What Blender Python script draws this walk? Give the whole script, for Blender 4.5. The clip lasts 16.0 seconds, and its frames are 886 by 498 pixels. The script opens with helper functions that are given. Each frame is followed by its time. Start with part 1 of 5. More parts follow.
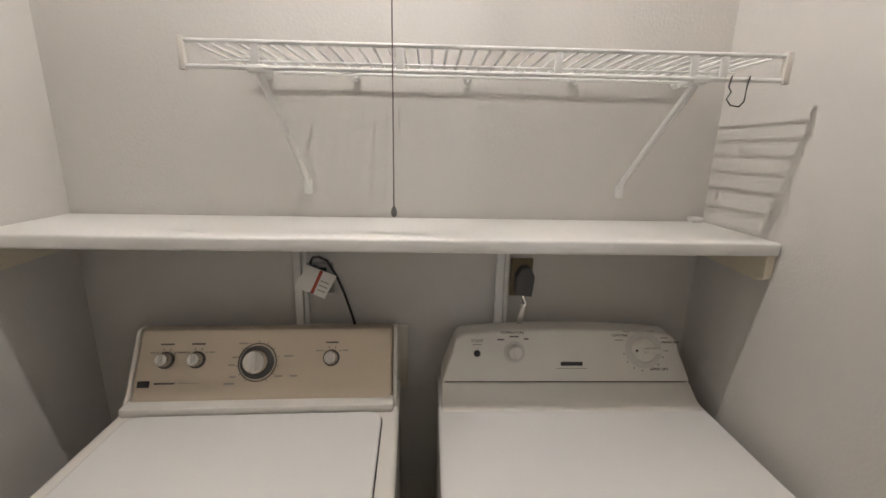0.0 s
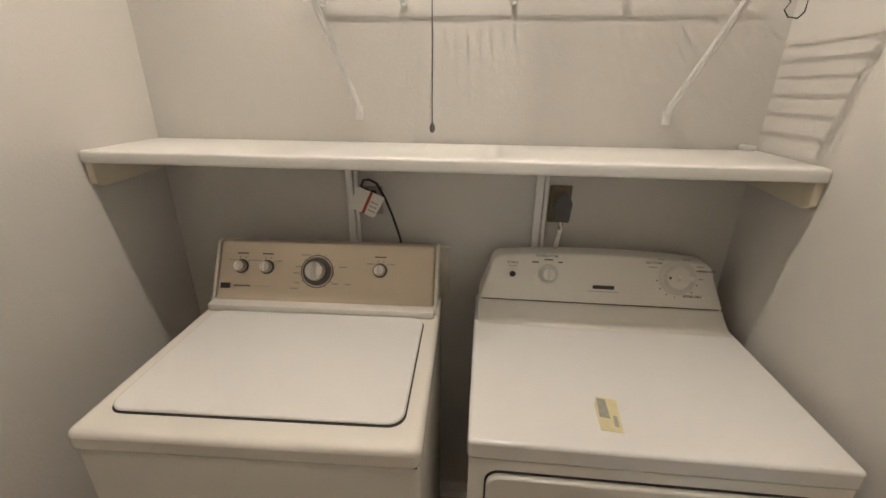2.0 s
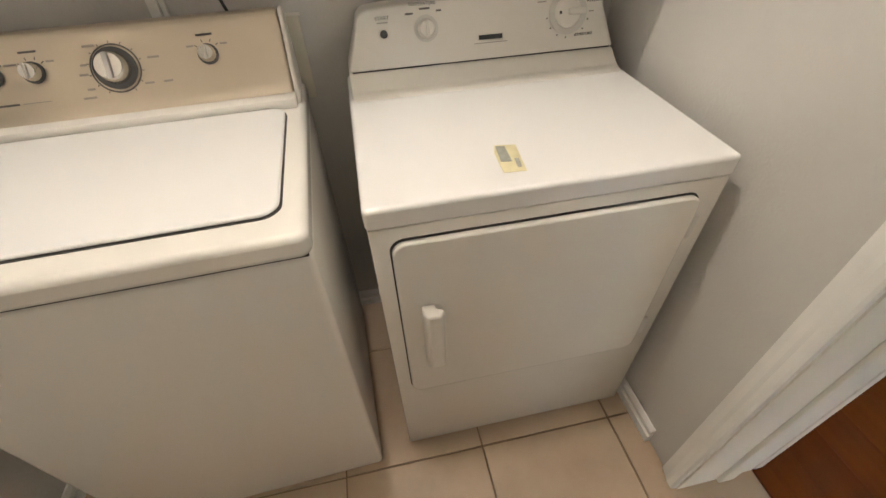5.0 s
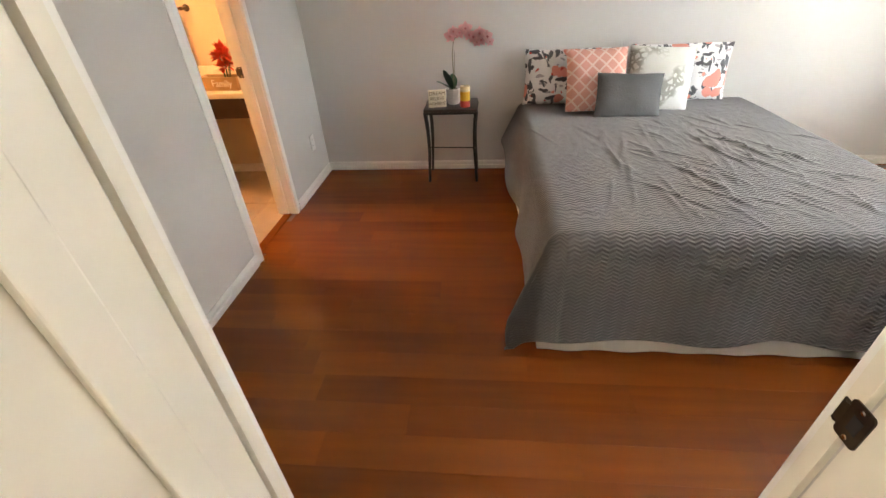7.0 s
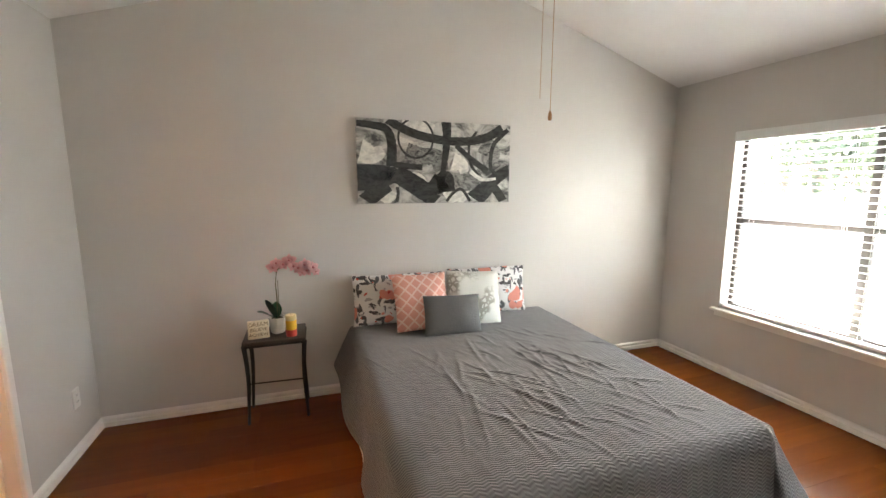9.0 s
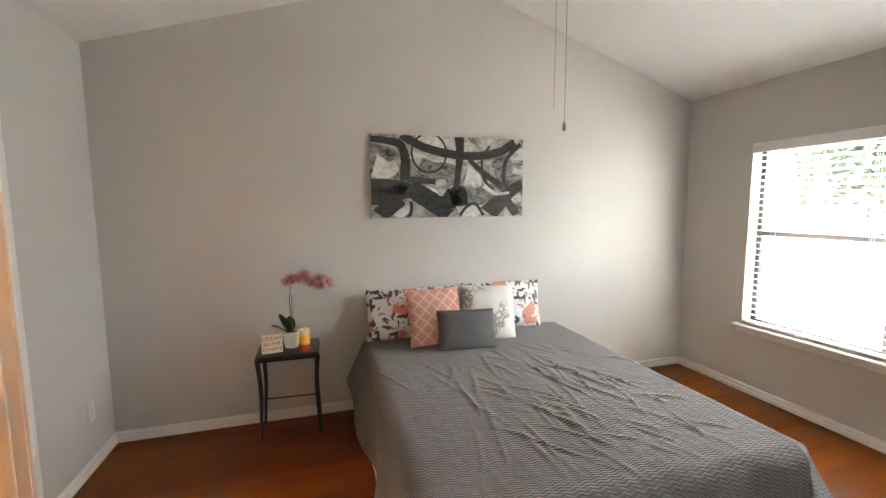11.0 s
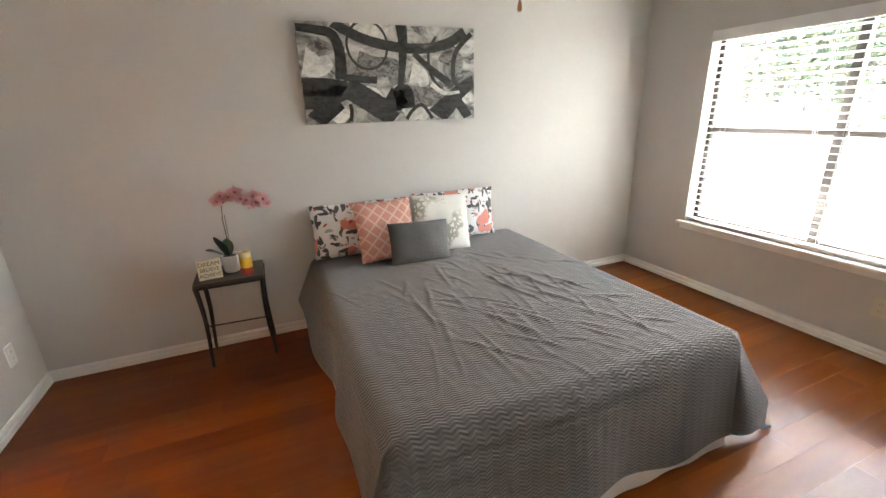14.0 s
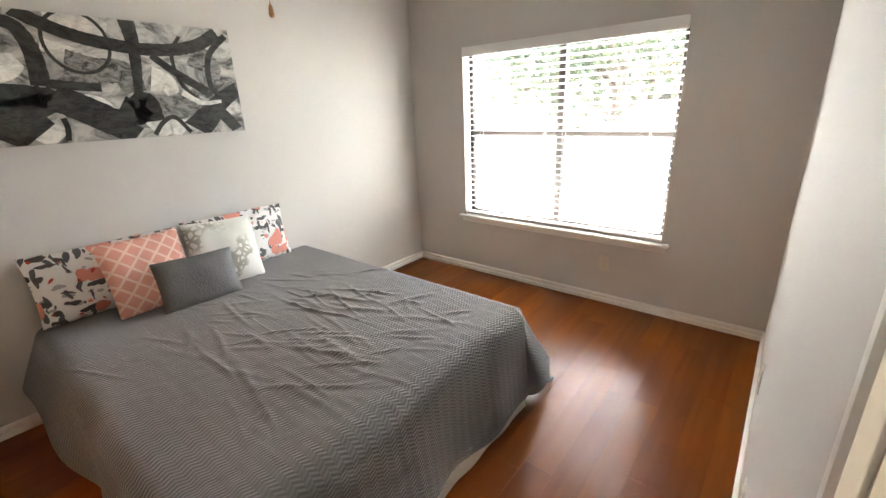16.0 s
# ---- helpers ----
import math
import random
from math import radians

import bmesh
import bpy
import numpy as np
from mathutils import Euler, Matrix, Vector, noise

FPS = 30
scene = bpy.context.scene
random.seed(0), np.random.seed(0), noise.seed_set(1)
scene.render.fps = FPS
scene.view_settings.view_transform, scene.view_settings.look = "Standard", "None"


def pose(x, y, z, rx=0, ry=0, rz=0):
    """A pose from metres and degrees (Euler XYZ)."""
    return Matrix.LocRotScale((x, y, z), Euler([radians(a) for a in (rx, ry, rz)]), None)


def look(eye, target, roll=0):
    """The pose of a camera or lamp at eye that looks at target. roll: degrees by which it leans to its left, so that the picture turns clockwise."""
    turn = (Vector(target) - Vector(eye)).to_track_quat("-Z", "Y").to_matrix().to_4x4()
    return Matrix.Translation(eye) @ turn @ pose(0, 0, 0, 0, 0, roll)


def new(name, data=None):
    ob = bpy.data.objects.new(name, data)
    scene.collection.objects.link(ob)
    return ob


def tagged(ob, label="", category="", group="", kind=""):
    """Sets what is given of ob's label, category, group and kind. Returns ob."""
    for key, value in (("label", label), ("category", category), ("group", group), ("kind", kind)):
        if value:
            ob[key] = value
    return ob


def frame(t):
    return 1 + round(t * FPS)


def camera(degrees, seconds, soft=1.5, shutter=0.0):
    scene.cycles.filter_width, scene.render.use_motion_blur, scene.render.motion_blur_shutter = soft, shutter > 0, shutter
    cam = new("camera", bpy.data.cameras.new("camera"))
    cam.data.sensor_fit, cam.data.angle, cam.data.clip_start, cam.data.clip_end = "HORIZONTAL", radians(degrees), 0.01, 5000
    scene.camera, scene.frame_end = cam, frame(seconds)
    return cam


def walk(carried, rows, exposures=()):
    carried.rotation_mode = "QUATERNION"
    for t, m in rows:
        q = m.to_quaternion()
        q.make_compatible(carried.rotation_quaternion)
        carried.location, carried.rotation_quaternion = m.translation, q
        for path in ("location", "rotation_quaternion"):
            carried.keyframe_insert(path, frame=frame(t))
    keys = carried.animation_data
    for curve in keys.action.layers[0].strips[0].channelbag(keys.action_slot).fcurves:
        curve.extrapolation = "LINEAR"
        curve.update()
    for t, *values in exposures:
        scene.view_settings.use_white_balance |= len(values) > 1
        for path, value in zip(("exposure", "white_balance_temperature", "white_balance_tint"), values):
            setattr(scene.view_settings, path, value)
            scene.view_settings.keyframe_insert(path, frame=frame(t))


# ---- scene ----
cam = camera(93.4, 16.0)
PATH = [
    (0, (0.509, 0.638, 1.552), (0.578, 2.578, 1.072), 1.1),
    (0.5, (0.546, 0.604, 1.581), (0.446, 2.577, 1.272), 1.1),
    (1, (0.545, 0.577, 1.587), (0.397, 2.542, 1.244), 0.8),
    (1.5, (0.531, 0.558, 1.566), (0.375, 2.48, 1.034), 0.7),
    (2, (0.543, 0.551, 1.522), (0.37, 2.402, 0.783), 0.5),
    (2.5, (0.546, 0.553, 1.486), (0.37, 2.306, 0.539), 0.2),
    (3, (0.558, 0.554, 1.451), (0.367, 2.195, 0.325), -0.3),
    (3.2, (0.554, 0.551, 1.437), (0.37, 2.15, 0.25), -0.4),
    (5.5, (0.586, 0.608, 1.311), (1.194, 1.89, -0.099), -3.2),
    (6, (0.795, 0.575, 1.317), (1.86, 1.568, -0.054), -3.8),
    (6.5, (1.008, 0.58, 1.327), (2.474, 1.173, 0.103), -2.4),
    (7, (1.162, 0.498, 1.387), (2.816, 0.685, 0.278), -3.2),
    (7.5, (1.283, 0.526, 1.43), (2.992, 0.342, 0.408), -3.0),
    (8, (1.361, 0.526, 1.469), (3.116, 0.107, 0.605), -1.1),
    (8.5, (1.402, 0.5, 1.502), (3.24, -0.034, 0.924), -0.2),
    (9, (1.401, 0.51, 1.543), (3.278, -0.112, 1.244), 0.1),
    (9.2, (1.395, 0.516, 1.55), (3.276, -0.128, 1.337), 0.1),
    (10.3, (1.408, 0.517, 1.537), (3.31, -0.08, 1.44), -0.1),
    (11.3, (1.421, 0.518, 1.501), (3.326, -0.018, 1.212), -0.3),
    (11.5, (1.426, 0.517, 1.5), (3.331, 0.013, 1.163), -0.2),
    (12, (1.439, 0.519, 1.504), (3.338, 0.083, 1.055), -0.3),
    (12.5, (1.443, 0.516, 1.497), (3.329, 0.105, 0.973), -0.4),
    (13, (1.467, 0.51, 1.491), (3.327, 0.054, 0.913), -0.7),
    (13.5, (1.508, 0.48, 1.485), (3.33, -0.079, 0.876), -1.2),
    (14, (1.547, 0.443, 1.487), (3.296, -0.289, 0.851), -1.8),
    (14.5, (1.561, 0.414, 1.486), (3.208, -0.516, 0.836), -2.1),
    (15, (1.569, 0.398, 1.503), (3.086, -0.725, 0.841), -2.5),
    (15.5, (1.577, 0.374, 1.5), (2.953, -0.924, 0.85), -2.5),
    (16, (1.597, 0.355, 1.517), (2.81, -1.096, 0.867), -2.5),
]
walk(cam, [(t, look(eye, target, roll)) for t, eye, target, roll in PATH],
     ((0, 3.6, 5700, 10), (1.5, 3.65, 6200, 10), (3.2, 4.22, 6300, 10), (5.5, 4.55, 6000, 8), (7, 5.10, 6700, 8), (9, 4.84, 6800, 8), (13, 4.78, 6700, 8), (16, 4.82, 6800, 9)))

# ---- light and exposure ----
world = bpy.data.worlds.new("daylight")
scene.world = world
world.use_nodes = True
wn = world.node_tree.nodes
sky = wn.new("ShaderNodeTexSky")
sky.sky_type = "NISHITA"
sky.sun_disc = False
sky.sun_elevation, sky.sun_rotation = radians(63), radians(116)
wn["Background"].inputs["Strength"].default_value = 0.15
world.node_tree.links.new(sky.outputs[0], wn["Background"].inputs["Color"])


def lamp(name, kind, loc, energy, color=(1, 1, 1), radius=0.05):
    d = bpy.data.lights.new(name, kind)
    d.energy, d.color = energy, color
    if kind == "SUN":
        d.angle = radians(0.5)
    else:
        d.shadow_soft_size = radius
    ob = new(name, d)
    ob.location = loc
    return ob


sun = lamp("sun", "SUN", (0, 0, 10), 4.5, (1.0, 0.95, 0.88))
sun.matrix_world = look((4, -2, 9), (0, 0, 0))
lamp("closet_bulb_light", "POINT", (0.440, 1.250, 2.470), 1.85, (1.0, 0.87, 0.74), 0.004)
# Fill lamp added outside, above the sightline, to strengthen the daylight indoors.
sky_fill = lamp("window_sky_light", "AREA", (0, 0, 0), 150.0, (1.0, 0.97, 0.93))
sky_fill.data.shape, sky_fill.data.size, sky_fill.data.size_y = "RECTANGLE", 8.0, 4.0
sky_fill.matrix_world = look((2.4, -7.6, 5.2), (2.85, -2.0, 1.2))
# Warm bathroom light; where its source hangs is assumed.
lamp("bathroom_light", "POINT", (3.54, 2.85, 2.15), 1.5, (1.0, 0.36, 0.08), 0.08)


# ---- materials ----
def mat(name, color, rough=0.5, metal=0.0, vary=0.08, scale=6.0, bump=0.0, bscale=200.0, spec=0.5, coat=0.0):
    m = bpy.data.materials.new(name)
    m.use_nodes = True
    nt = m.node_tree
    b = nt.nodes["Principled BSDF"]
    b.inputs["Roughness"].default_value = rough
    b.inputs["Metallic"].default_value = metal
    b.inputs["Specular IOR Level"].default_value = spec
    b.inputs["Coat Weight"].default_value = coat
    tc = nt.nodes.new("ShaderNodeTexCoord")
    no = nt.nodes.new("ShaderNodeTexNoise")
    no.inputs["Scale"].default_value = scale
    no.inputs["Detail"].default_value = 6
    nt.links.new(tc.outputs["Object"], no.inputs["Vector"])
    mix = nt.nodes.new("ShaderNodeMix")
    mix.data_type = "RGBA"
    mix.inputs[6].default_value = (*[c * (1 - vary) for c in color], 1)
    mix.inputs[7].default_value = (*[min(1, c * (1 + vary)) for c in color], 1)
    nt.links.new(no.outputs["Fac"], mix.inputs[0])
    nt.links.new(mix.outputs[2], b.inputs["Base Color"])
    ma = nt.nodes.new("ShaderNodeMapRange")
    ma.inputs[3].default_value, ma.inputs[4].default_value = max(0.02, rough - 0.06), min(1, rough + 0.06)
    nt.links.new(no.outputs["Fac"], ma.inputs[0])
    nt.links.new(ma.outputs[0], b.inputs["Roughness"])
    if bump > 0:
        n2 = nt.nodes.new("ShaderNodeTexNoise")
        n2.inputs["Scale"].default_value = bscale
        n2.inputs["Detail"].default_value = 3
        nt.links.new(tc.outputs["Object"], n2.inputs["Vector"])
        bp = nt.nodes.new("ShaderNodeBump")
        bp.inputs["Strength"].default_value = bump
        bp.inputs["Distance"].default_value = 0.004
        nt.links.new(n2.outputs["Fac"], bp.inputs["Height"])
        nt.links.new(bp.outputs[0], b.inputs["Normal"])
    return m


def nodes_of(m):
    nt = m.node_tree
    return nt, nt.nodes["Principled BSDF"]


WALL = mat("painted_drywall", (0.60, 0.58, 0.545), 0.62, vary=0.03, scale=2.5, bump=0.20, bscale=130, spec=0.3)
CEIL = mat("ceiling_paint", (0.80, 0.79, 0.77), 0.8, vary=0.02, bump=0.3, bscale=90)
TRIM = mat("white_trim_paint", (0.82, 0.81, 0.77), 0.35, vary=0.03, scale=9, bump=0.05, bscale=60)
SHELFW = mat("white_shelf_paint", (0.80, 0.79, 0.76), 0.4, vary=0.06, scale=5, bump=0.1, bscale=60)
CLEAT = mat("cream_cleat_wood", (0.72, 0.66, 0.52), 0.5, vary=0.06, scale=8)
ENAMEL = mat("white_enamel", (0.80, 0.79, 0.77), 0.22, vary=0.02, scale=3, coat=0.2)
ENAMEL_W = mat("cream_white_enamel", (0.78, 0.75, 0.69), 0.22, vary=0.02, scale=3, coat=0.2)
PLASTW = mat("cream_plastic", (0.74, 0.71, 0.65), 0.38, vary=0.03)
KNOBW = mat("pale_grey_plastic", (0.62, 0.60, 0.56), 0.4, vary=0.03)
SILVER = mat("silver_console_paint", (0.62, 0.54, 0.43), 0.33, metal=0.75, vary=0.01, scale=2)
CHROME = mat("brushed_chrome", (0.72, 0.70, 0.66), 0.2, metal=1.0, vary=0.05, scale=30)
DARK = mat("dark_plastic", (0.03, 0.03, 0.03), 0.4, vary=0.2)
INK = mat("grey_print", (0.13, 0.12, 0.11), 0.6, vary=0.1)
INKL = mat("pale_print", (0.36, 0.33, 0.29), 0.6, vary=0.1)
# Dark fill for the machines' seams and gaps; their shade is in this colour.
GAP_SHADE = mat("gap_shade", (0.05, 0.045, 0.04), 0.8, vary=0.2)
WIREW = mat("white_vinyl_wire", (0.82, 0.82, 0.80), 0.35, vary=0.03)
BLACKM = mat("black_metal", (0.025, 0.022, 0.02), 0.38, metal=0.3, vary=0.25, scale=25)
BRONZE = mat("aged_bronze", (0.10, 0.075, 0.05), 0.38, metal=0.85, vary=0.45, scale=40)
CORD = mat("cord_grey", (0.16, 0.15, 0.14), 0.6, vary=0.1)
WHITEF = mat("white_cloth", (0.78, 0.76, 0.72), 0.9, vary=0.04, bump=0.3, bscale=300)
GREYPL = mat("grey_plug", (0.09, 0.09, 0.09), 0.5, vary=0.1)
PLATEG = mat("grey_outlet_plate", (0.34, 0.33, 0.31), 0.45, metal=0.2, vary=0.1)
PLATEB = mat("brown_outlet_plate", (0.15, 0.11, 0.05), 0.45, vary=0.3, scale=30)
ALMOND = mat("almond_plate", (0.66, 0.62, 0.52), 0.4, vary=0.03)
PAPER = mat("paper_tag", (0.74, 0.72, 0.68), 0.8, vary=0.05)
REDP = mat("red_print", (0.42, 0.08, 0.05), 0.7, vary=0.1)
TAPE = mat("yellowed_tape", (0.68, 0.62, 0.38), 0.5, vary=0.15, scale=60)
STICKG = mat("grey_sticker", (0.34, 0.34, 0.29), 0.5, vary=0.3, scale=90)
FRAMEB = mat("bronze_window_frame", (0.05, 0.043, 0.04), 0.45, metal=0.4, vary=0.1)
SLAT = mat("white_blind_slat", (0.83, 0.83, 0.82), 0.45, vary=0.02)
LEAF = mat("dark_green_leaf", (0.02, 0.075, 0.025), 0.4, vary=0.3, scale=15)
STEM = mat("orchid_stem", (0.13, 0.12, 0.05), 0.6, vary=0.3, scale=30)
PETAL = mat("pink_petal", (0.78, 0.40, 0.40), 0.6, vary=0.35, scale=45)
PETALC = mat("deep_pink_petal_centre", (0.58, 0.17, 0.20), 0.6, vary=0.2)
POTW = mat("white_ceramic_pot", (0.74, 0.73, 0.70), 0.45, vary=0.06, scale=12, bump=0.1)
SOIL = mat("dark_moss", (0.05, 0.04, 0.02), 0.9, vary=0.4, scale=60, bump=0.6)
SIGNC = mat("cream_sign_board", (0.74, 0.66, 0.47), 0.6, vary=0.05, scale=20)
SIGNT = mat("brown_sign_ink", (0.16, 0.10, 0.04), 0.6, vary=0.2)
COUNTER = mat("cream_countertop", (0.76, 0.70, 0.56), 0.3, vary=0.05, scale=20)
DKWOOD = mat("dark_vanity_wood", (0.045, 0.022, 0.014), 0.4, vary=0.3, scale=12)
BASKET = mat("light_wood_box", (0.40, 0.26, 0.12), 0.6, vary=0.25, scale=18, bump=0.2, bscale=60)
REDF = mat("red_flower", (0.85, 0.09, 0.05), 0.6, vary=0.4, scale=50)
TOWEL = mat("red_orange_towel", (0.60, 0.09, 0.04), 0.95, vary=0.12, bump=0.6, bscale=400)
FENCE = mat("pale_fence_wood", (0.48, 0.44, 0.39), 0.8, vary=0.2, scale=4)
# Yard ground, made pale so that it bounces more sun into the bedroom.
BOUNCE_GROUND = mat("pale_bounce_ground", (0.40, 0.38, 0.34), 0.9, vary=0.15, scale=3)
FOLI = mat("tree_leaves", (0.06, 0.08, 0.04), 0.6, vary=0.5, scale=2)
BARK = mat("bark", (0.12, 0.09, 0.07), 0.9, vary=0.4, scale=12, bump=0.5, bscale=30)
SIDING = mat("neighbour_siding", (0.42, 0.38, 0.34), 0.8, vary=0.1)
ROOFM = mat("brown_shingles", (0.14, 0.11, 0.09), 0.9, vary=0.3, scale=14)
GROUT = mat("tan_grout", (0.27, 0.19, 0.12), 0.9, vary=0.15, scale=20)
FANW = mat("white_fan_enamel", (0.75, 0.74, 0.70), 0.35, vary=0.03)
BRASS = mat("antique_brass", (0.40, 0.24, 0.10), 0.35, metal=0.9, vary=0.2, scale=30)

GLASS = bpy.data.materials.new("window_glass")
GLASS.use_nodes = True
gnt, gb = nodes_of(GLASS)
gb.inputs["Transmission Weight"].default_value = 1.0
gb.inputs["Roughness"].default_value = 0.0
gb.inputs["IOR"].default_value = 1.45
gb.inputs["Base Color"].default_value = (0.97, 0.98, 0.97, 1)

BULBM = bpy.data.materials.new("lit_bulb")
BULBM.use_nodes = True
bnt, bb = nodes_of(BULBM)
bb.inputs["Emission Color"].default_value = (1.0, 0.78, 0.5, 1)
bb.inputs["Emission Strength"].default_value = 3.0


def piece_mat(name, c1, c2, rough, grain, rnd=0.35, gmix=0.5, bump=0.1, coat=0.0):
    """Wood or stone pieces: streaky grain, each piece shifted in tone by its random number."""
    m = bpy.data.materials.new(name)
    m.use_nodes = True
    nt, b = nodes_of(m)
    tc = nt.nodes.new("ShaderNodeTexCoord")
    oi = nt.nodes.new("ShaderNodeObjectInfo")
    mp = nt.nodes.new("ShaderNodeMapping")
    mp.inputs["Scale"].default_value = grain
    ad = nt.nodes.new("ShaderNodeVectorMath")
    ad.operation = "ADD"
    mu = nt.nodes.new("ShaderNodeMath")
    mu.operation = "MULTIPLY"
    mu.inputs[1].default_value = 37.0
    nt.links.new(oi.outputs["Random"], mu.inputs[0])
    nt.links.new(tc.outputs["Object"], ad.inputs[0])
    nt.links.new(mu.outputs[0], ad.inputs[1])
    nt.links.new(ad.outputs[0], mp.inputs["Vector"])
    n1 = nt.nodes.new("ShaderNodeTexNoise")
    n1.inputs["Scale"].default_value, n1.inputs["Detail"].default_value, n1.inputs["Roughness"].default_value = 1.0, 8, 0.62
    nt.links.new(mp.outputs[0], n1.inputs["Vector"])
    ramp = nt.nodes.new("ShaderNodeMapRange")
    ramp.inputs[1].default_value, ramp.inputs[2].default_value = 0.2, 0.8
    nt.links.new(n1.outputs["Fac"], ramp.inputs[0])
    sm = nt.nodes.new("ShaderNodeMath")
    sm.operation = "MULTIPLY_ADD"
    sm.inputs[1].default_value = rnd
    nt.links.new(oi.outputs["Random"], sm.inputs[0])
    g2 = nt.nodes.new("ShaderNodeMath")
    g2.operation = "MULTIPLY"
    g2.inputs[1].default_value = gmix
    nt.links.new(ramp.outputs[0], g2.inputs[0])
    nt.links.new(g2.outputs[0], sm.inputs[2])
    mix = nt.nodes.new("ShaderNodeMix")
    mix.data_type = "RGBA"
    mix.inputs[6].default_value, mix.inputs[7].default_value = (*c1, 1), (*c2, 1)
    nt.links.new(sm.outputs[0], mix.inputs[0])
    nt.links.new(mix.outputs[2], b.inputs["Base Color"])
    mr = nt.nodes.new("ShaderNodeMapRange")
    mr.inputs[3].default_value, mr.inputs[4].default_value = rough - 0.02, rough + 0.04
    nt.links.new(n1.outputs["Fac"], mr.inputs[0])
    nt.links.new(mr.outputs[0], b.inputs["Roughness"])
    bp = nt.nodes.new("ShaderNodeBump")
    bp.inputs["Strength"].default_value, bp.inputs["Distance"].default_value = bump, 0.003
    nt.links.new(n1.outputs["Fac"], bp.inputs["Height"])
    nt.links.new(bp.outputs[0], b.inputs["Normal"])
    b.inputs["Coat Weight"].default_value = coat
    b.inputs["Coat Roughness"].default_value = 0.2
    return m


PLANK = piece_mat("red_brown_laminate", (0.130, 0.033, 0.005), (0.290, 0.080, 0.010), 0.24, (26, 1.6, 5), 0.42, 0.30, 0.0)
PLANK.node_tree.nodes["Principled BSDF"].inputs["Specular IOR Level"].default_value = 0.35
PLANK.node_tree.nodes["Noise Texture"].inputs["Detail"].default_value = 4
PLANK.node_tree.nodes["Noise Texture"].inputs["Roughness"].default_value = 0.45
TILE = piece_mat("tan_ceramic_tile", (0.40, 0.29, 0.19), (0.56, 0.44, 0.31), 0.35, (6, 6, 6), 0.3, 0.7, 0.1)


def comforter_mat():
    """Grey quilted cotton with small embossed zigzag rows."""
    m = mat("grey_quilted_cotton", (0.093, 0.095, 0.100), 0.82, vary=0.10, scale=5)
    nt, b = nodes_of(m)
    uv = nt.nodes.new("ShaderNodeTexCoord")
    sp = nt.nodes.new("ShaderNodeSeparateXYZ")
    nt.links.new(uv.outputs["UV"], sp.inputs[0])

    def math_node(op, a, c=None):
        n = nt.nodes.new("ShaderNodeMath")
        n.operation = op
        for k, v in ((0, a), (1, c)):
            if v is None:
                continue
            if isinstance(v, (int, float)):
                n.inputs[k].default_value = v
            else:
                nt.links.new(v, n.inputs[k])
        return n.outputs[0]

    zig = math_node("PINGPONG", math_node("MULTIPLY", sp.outputs[1], 1.0), 0.025)
    row = math_node("ADD", sp.outputs[0], math_node("MULTIPLY", zig, 0.48))
    wave = math_node("SINE", math_node("MULTIPLY", row, 2 * math.pi / 0.0165))
    bp = nt.nodes.new("ShaderNodeBump")
    bp.inputs["Strength"].default_value, bp.inputs["Distance"].default_value = 0.42, 0.004
    nt.links.new(wave, bp.inputs["Height"])
    nt.links.new(bp.outputs[0], b.inputs["Normal"])
    # the raised rows get a lighter tone than the furrows between them
    tone = nt.nodes.new("ShaderNodeMapRange")
    tone.inputs[1].default_value, tone.inputs[2].default_value = -0.5, 0.7
    tone.inputs[3].default_value, tone.inputs[4].default_value = 0.92, 1.13
    nt.links.new(wave, tone.inputs[0])
    sc = nt.nodes.new("ShaderNodeVectorMath")
    sc.operation = "SCALE"
    nt.links.new(nt.nodes["Mix"].outputs[2], sc.inputs[0])
    nt.links.new(tone.outputs[0], sc.inputs["Scale"])
    nt.links.new(sc.outputs[0], b.inputs["Base Color"])
    b.inputs["Sheen Weight"].default_value = 0.25
    return m


COMF = comforter_mat()


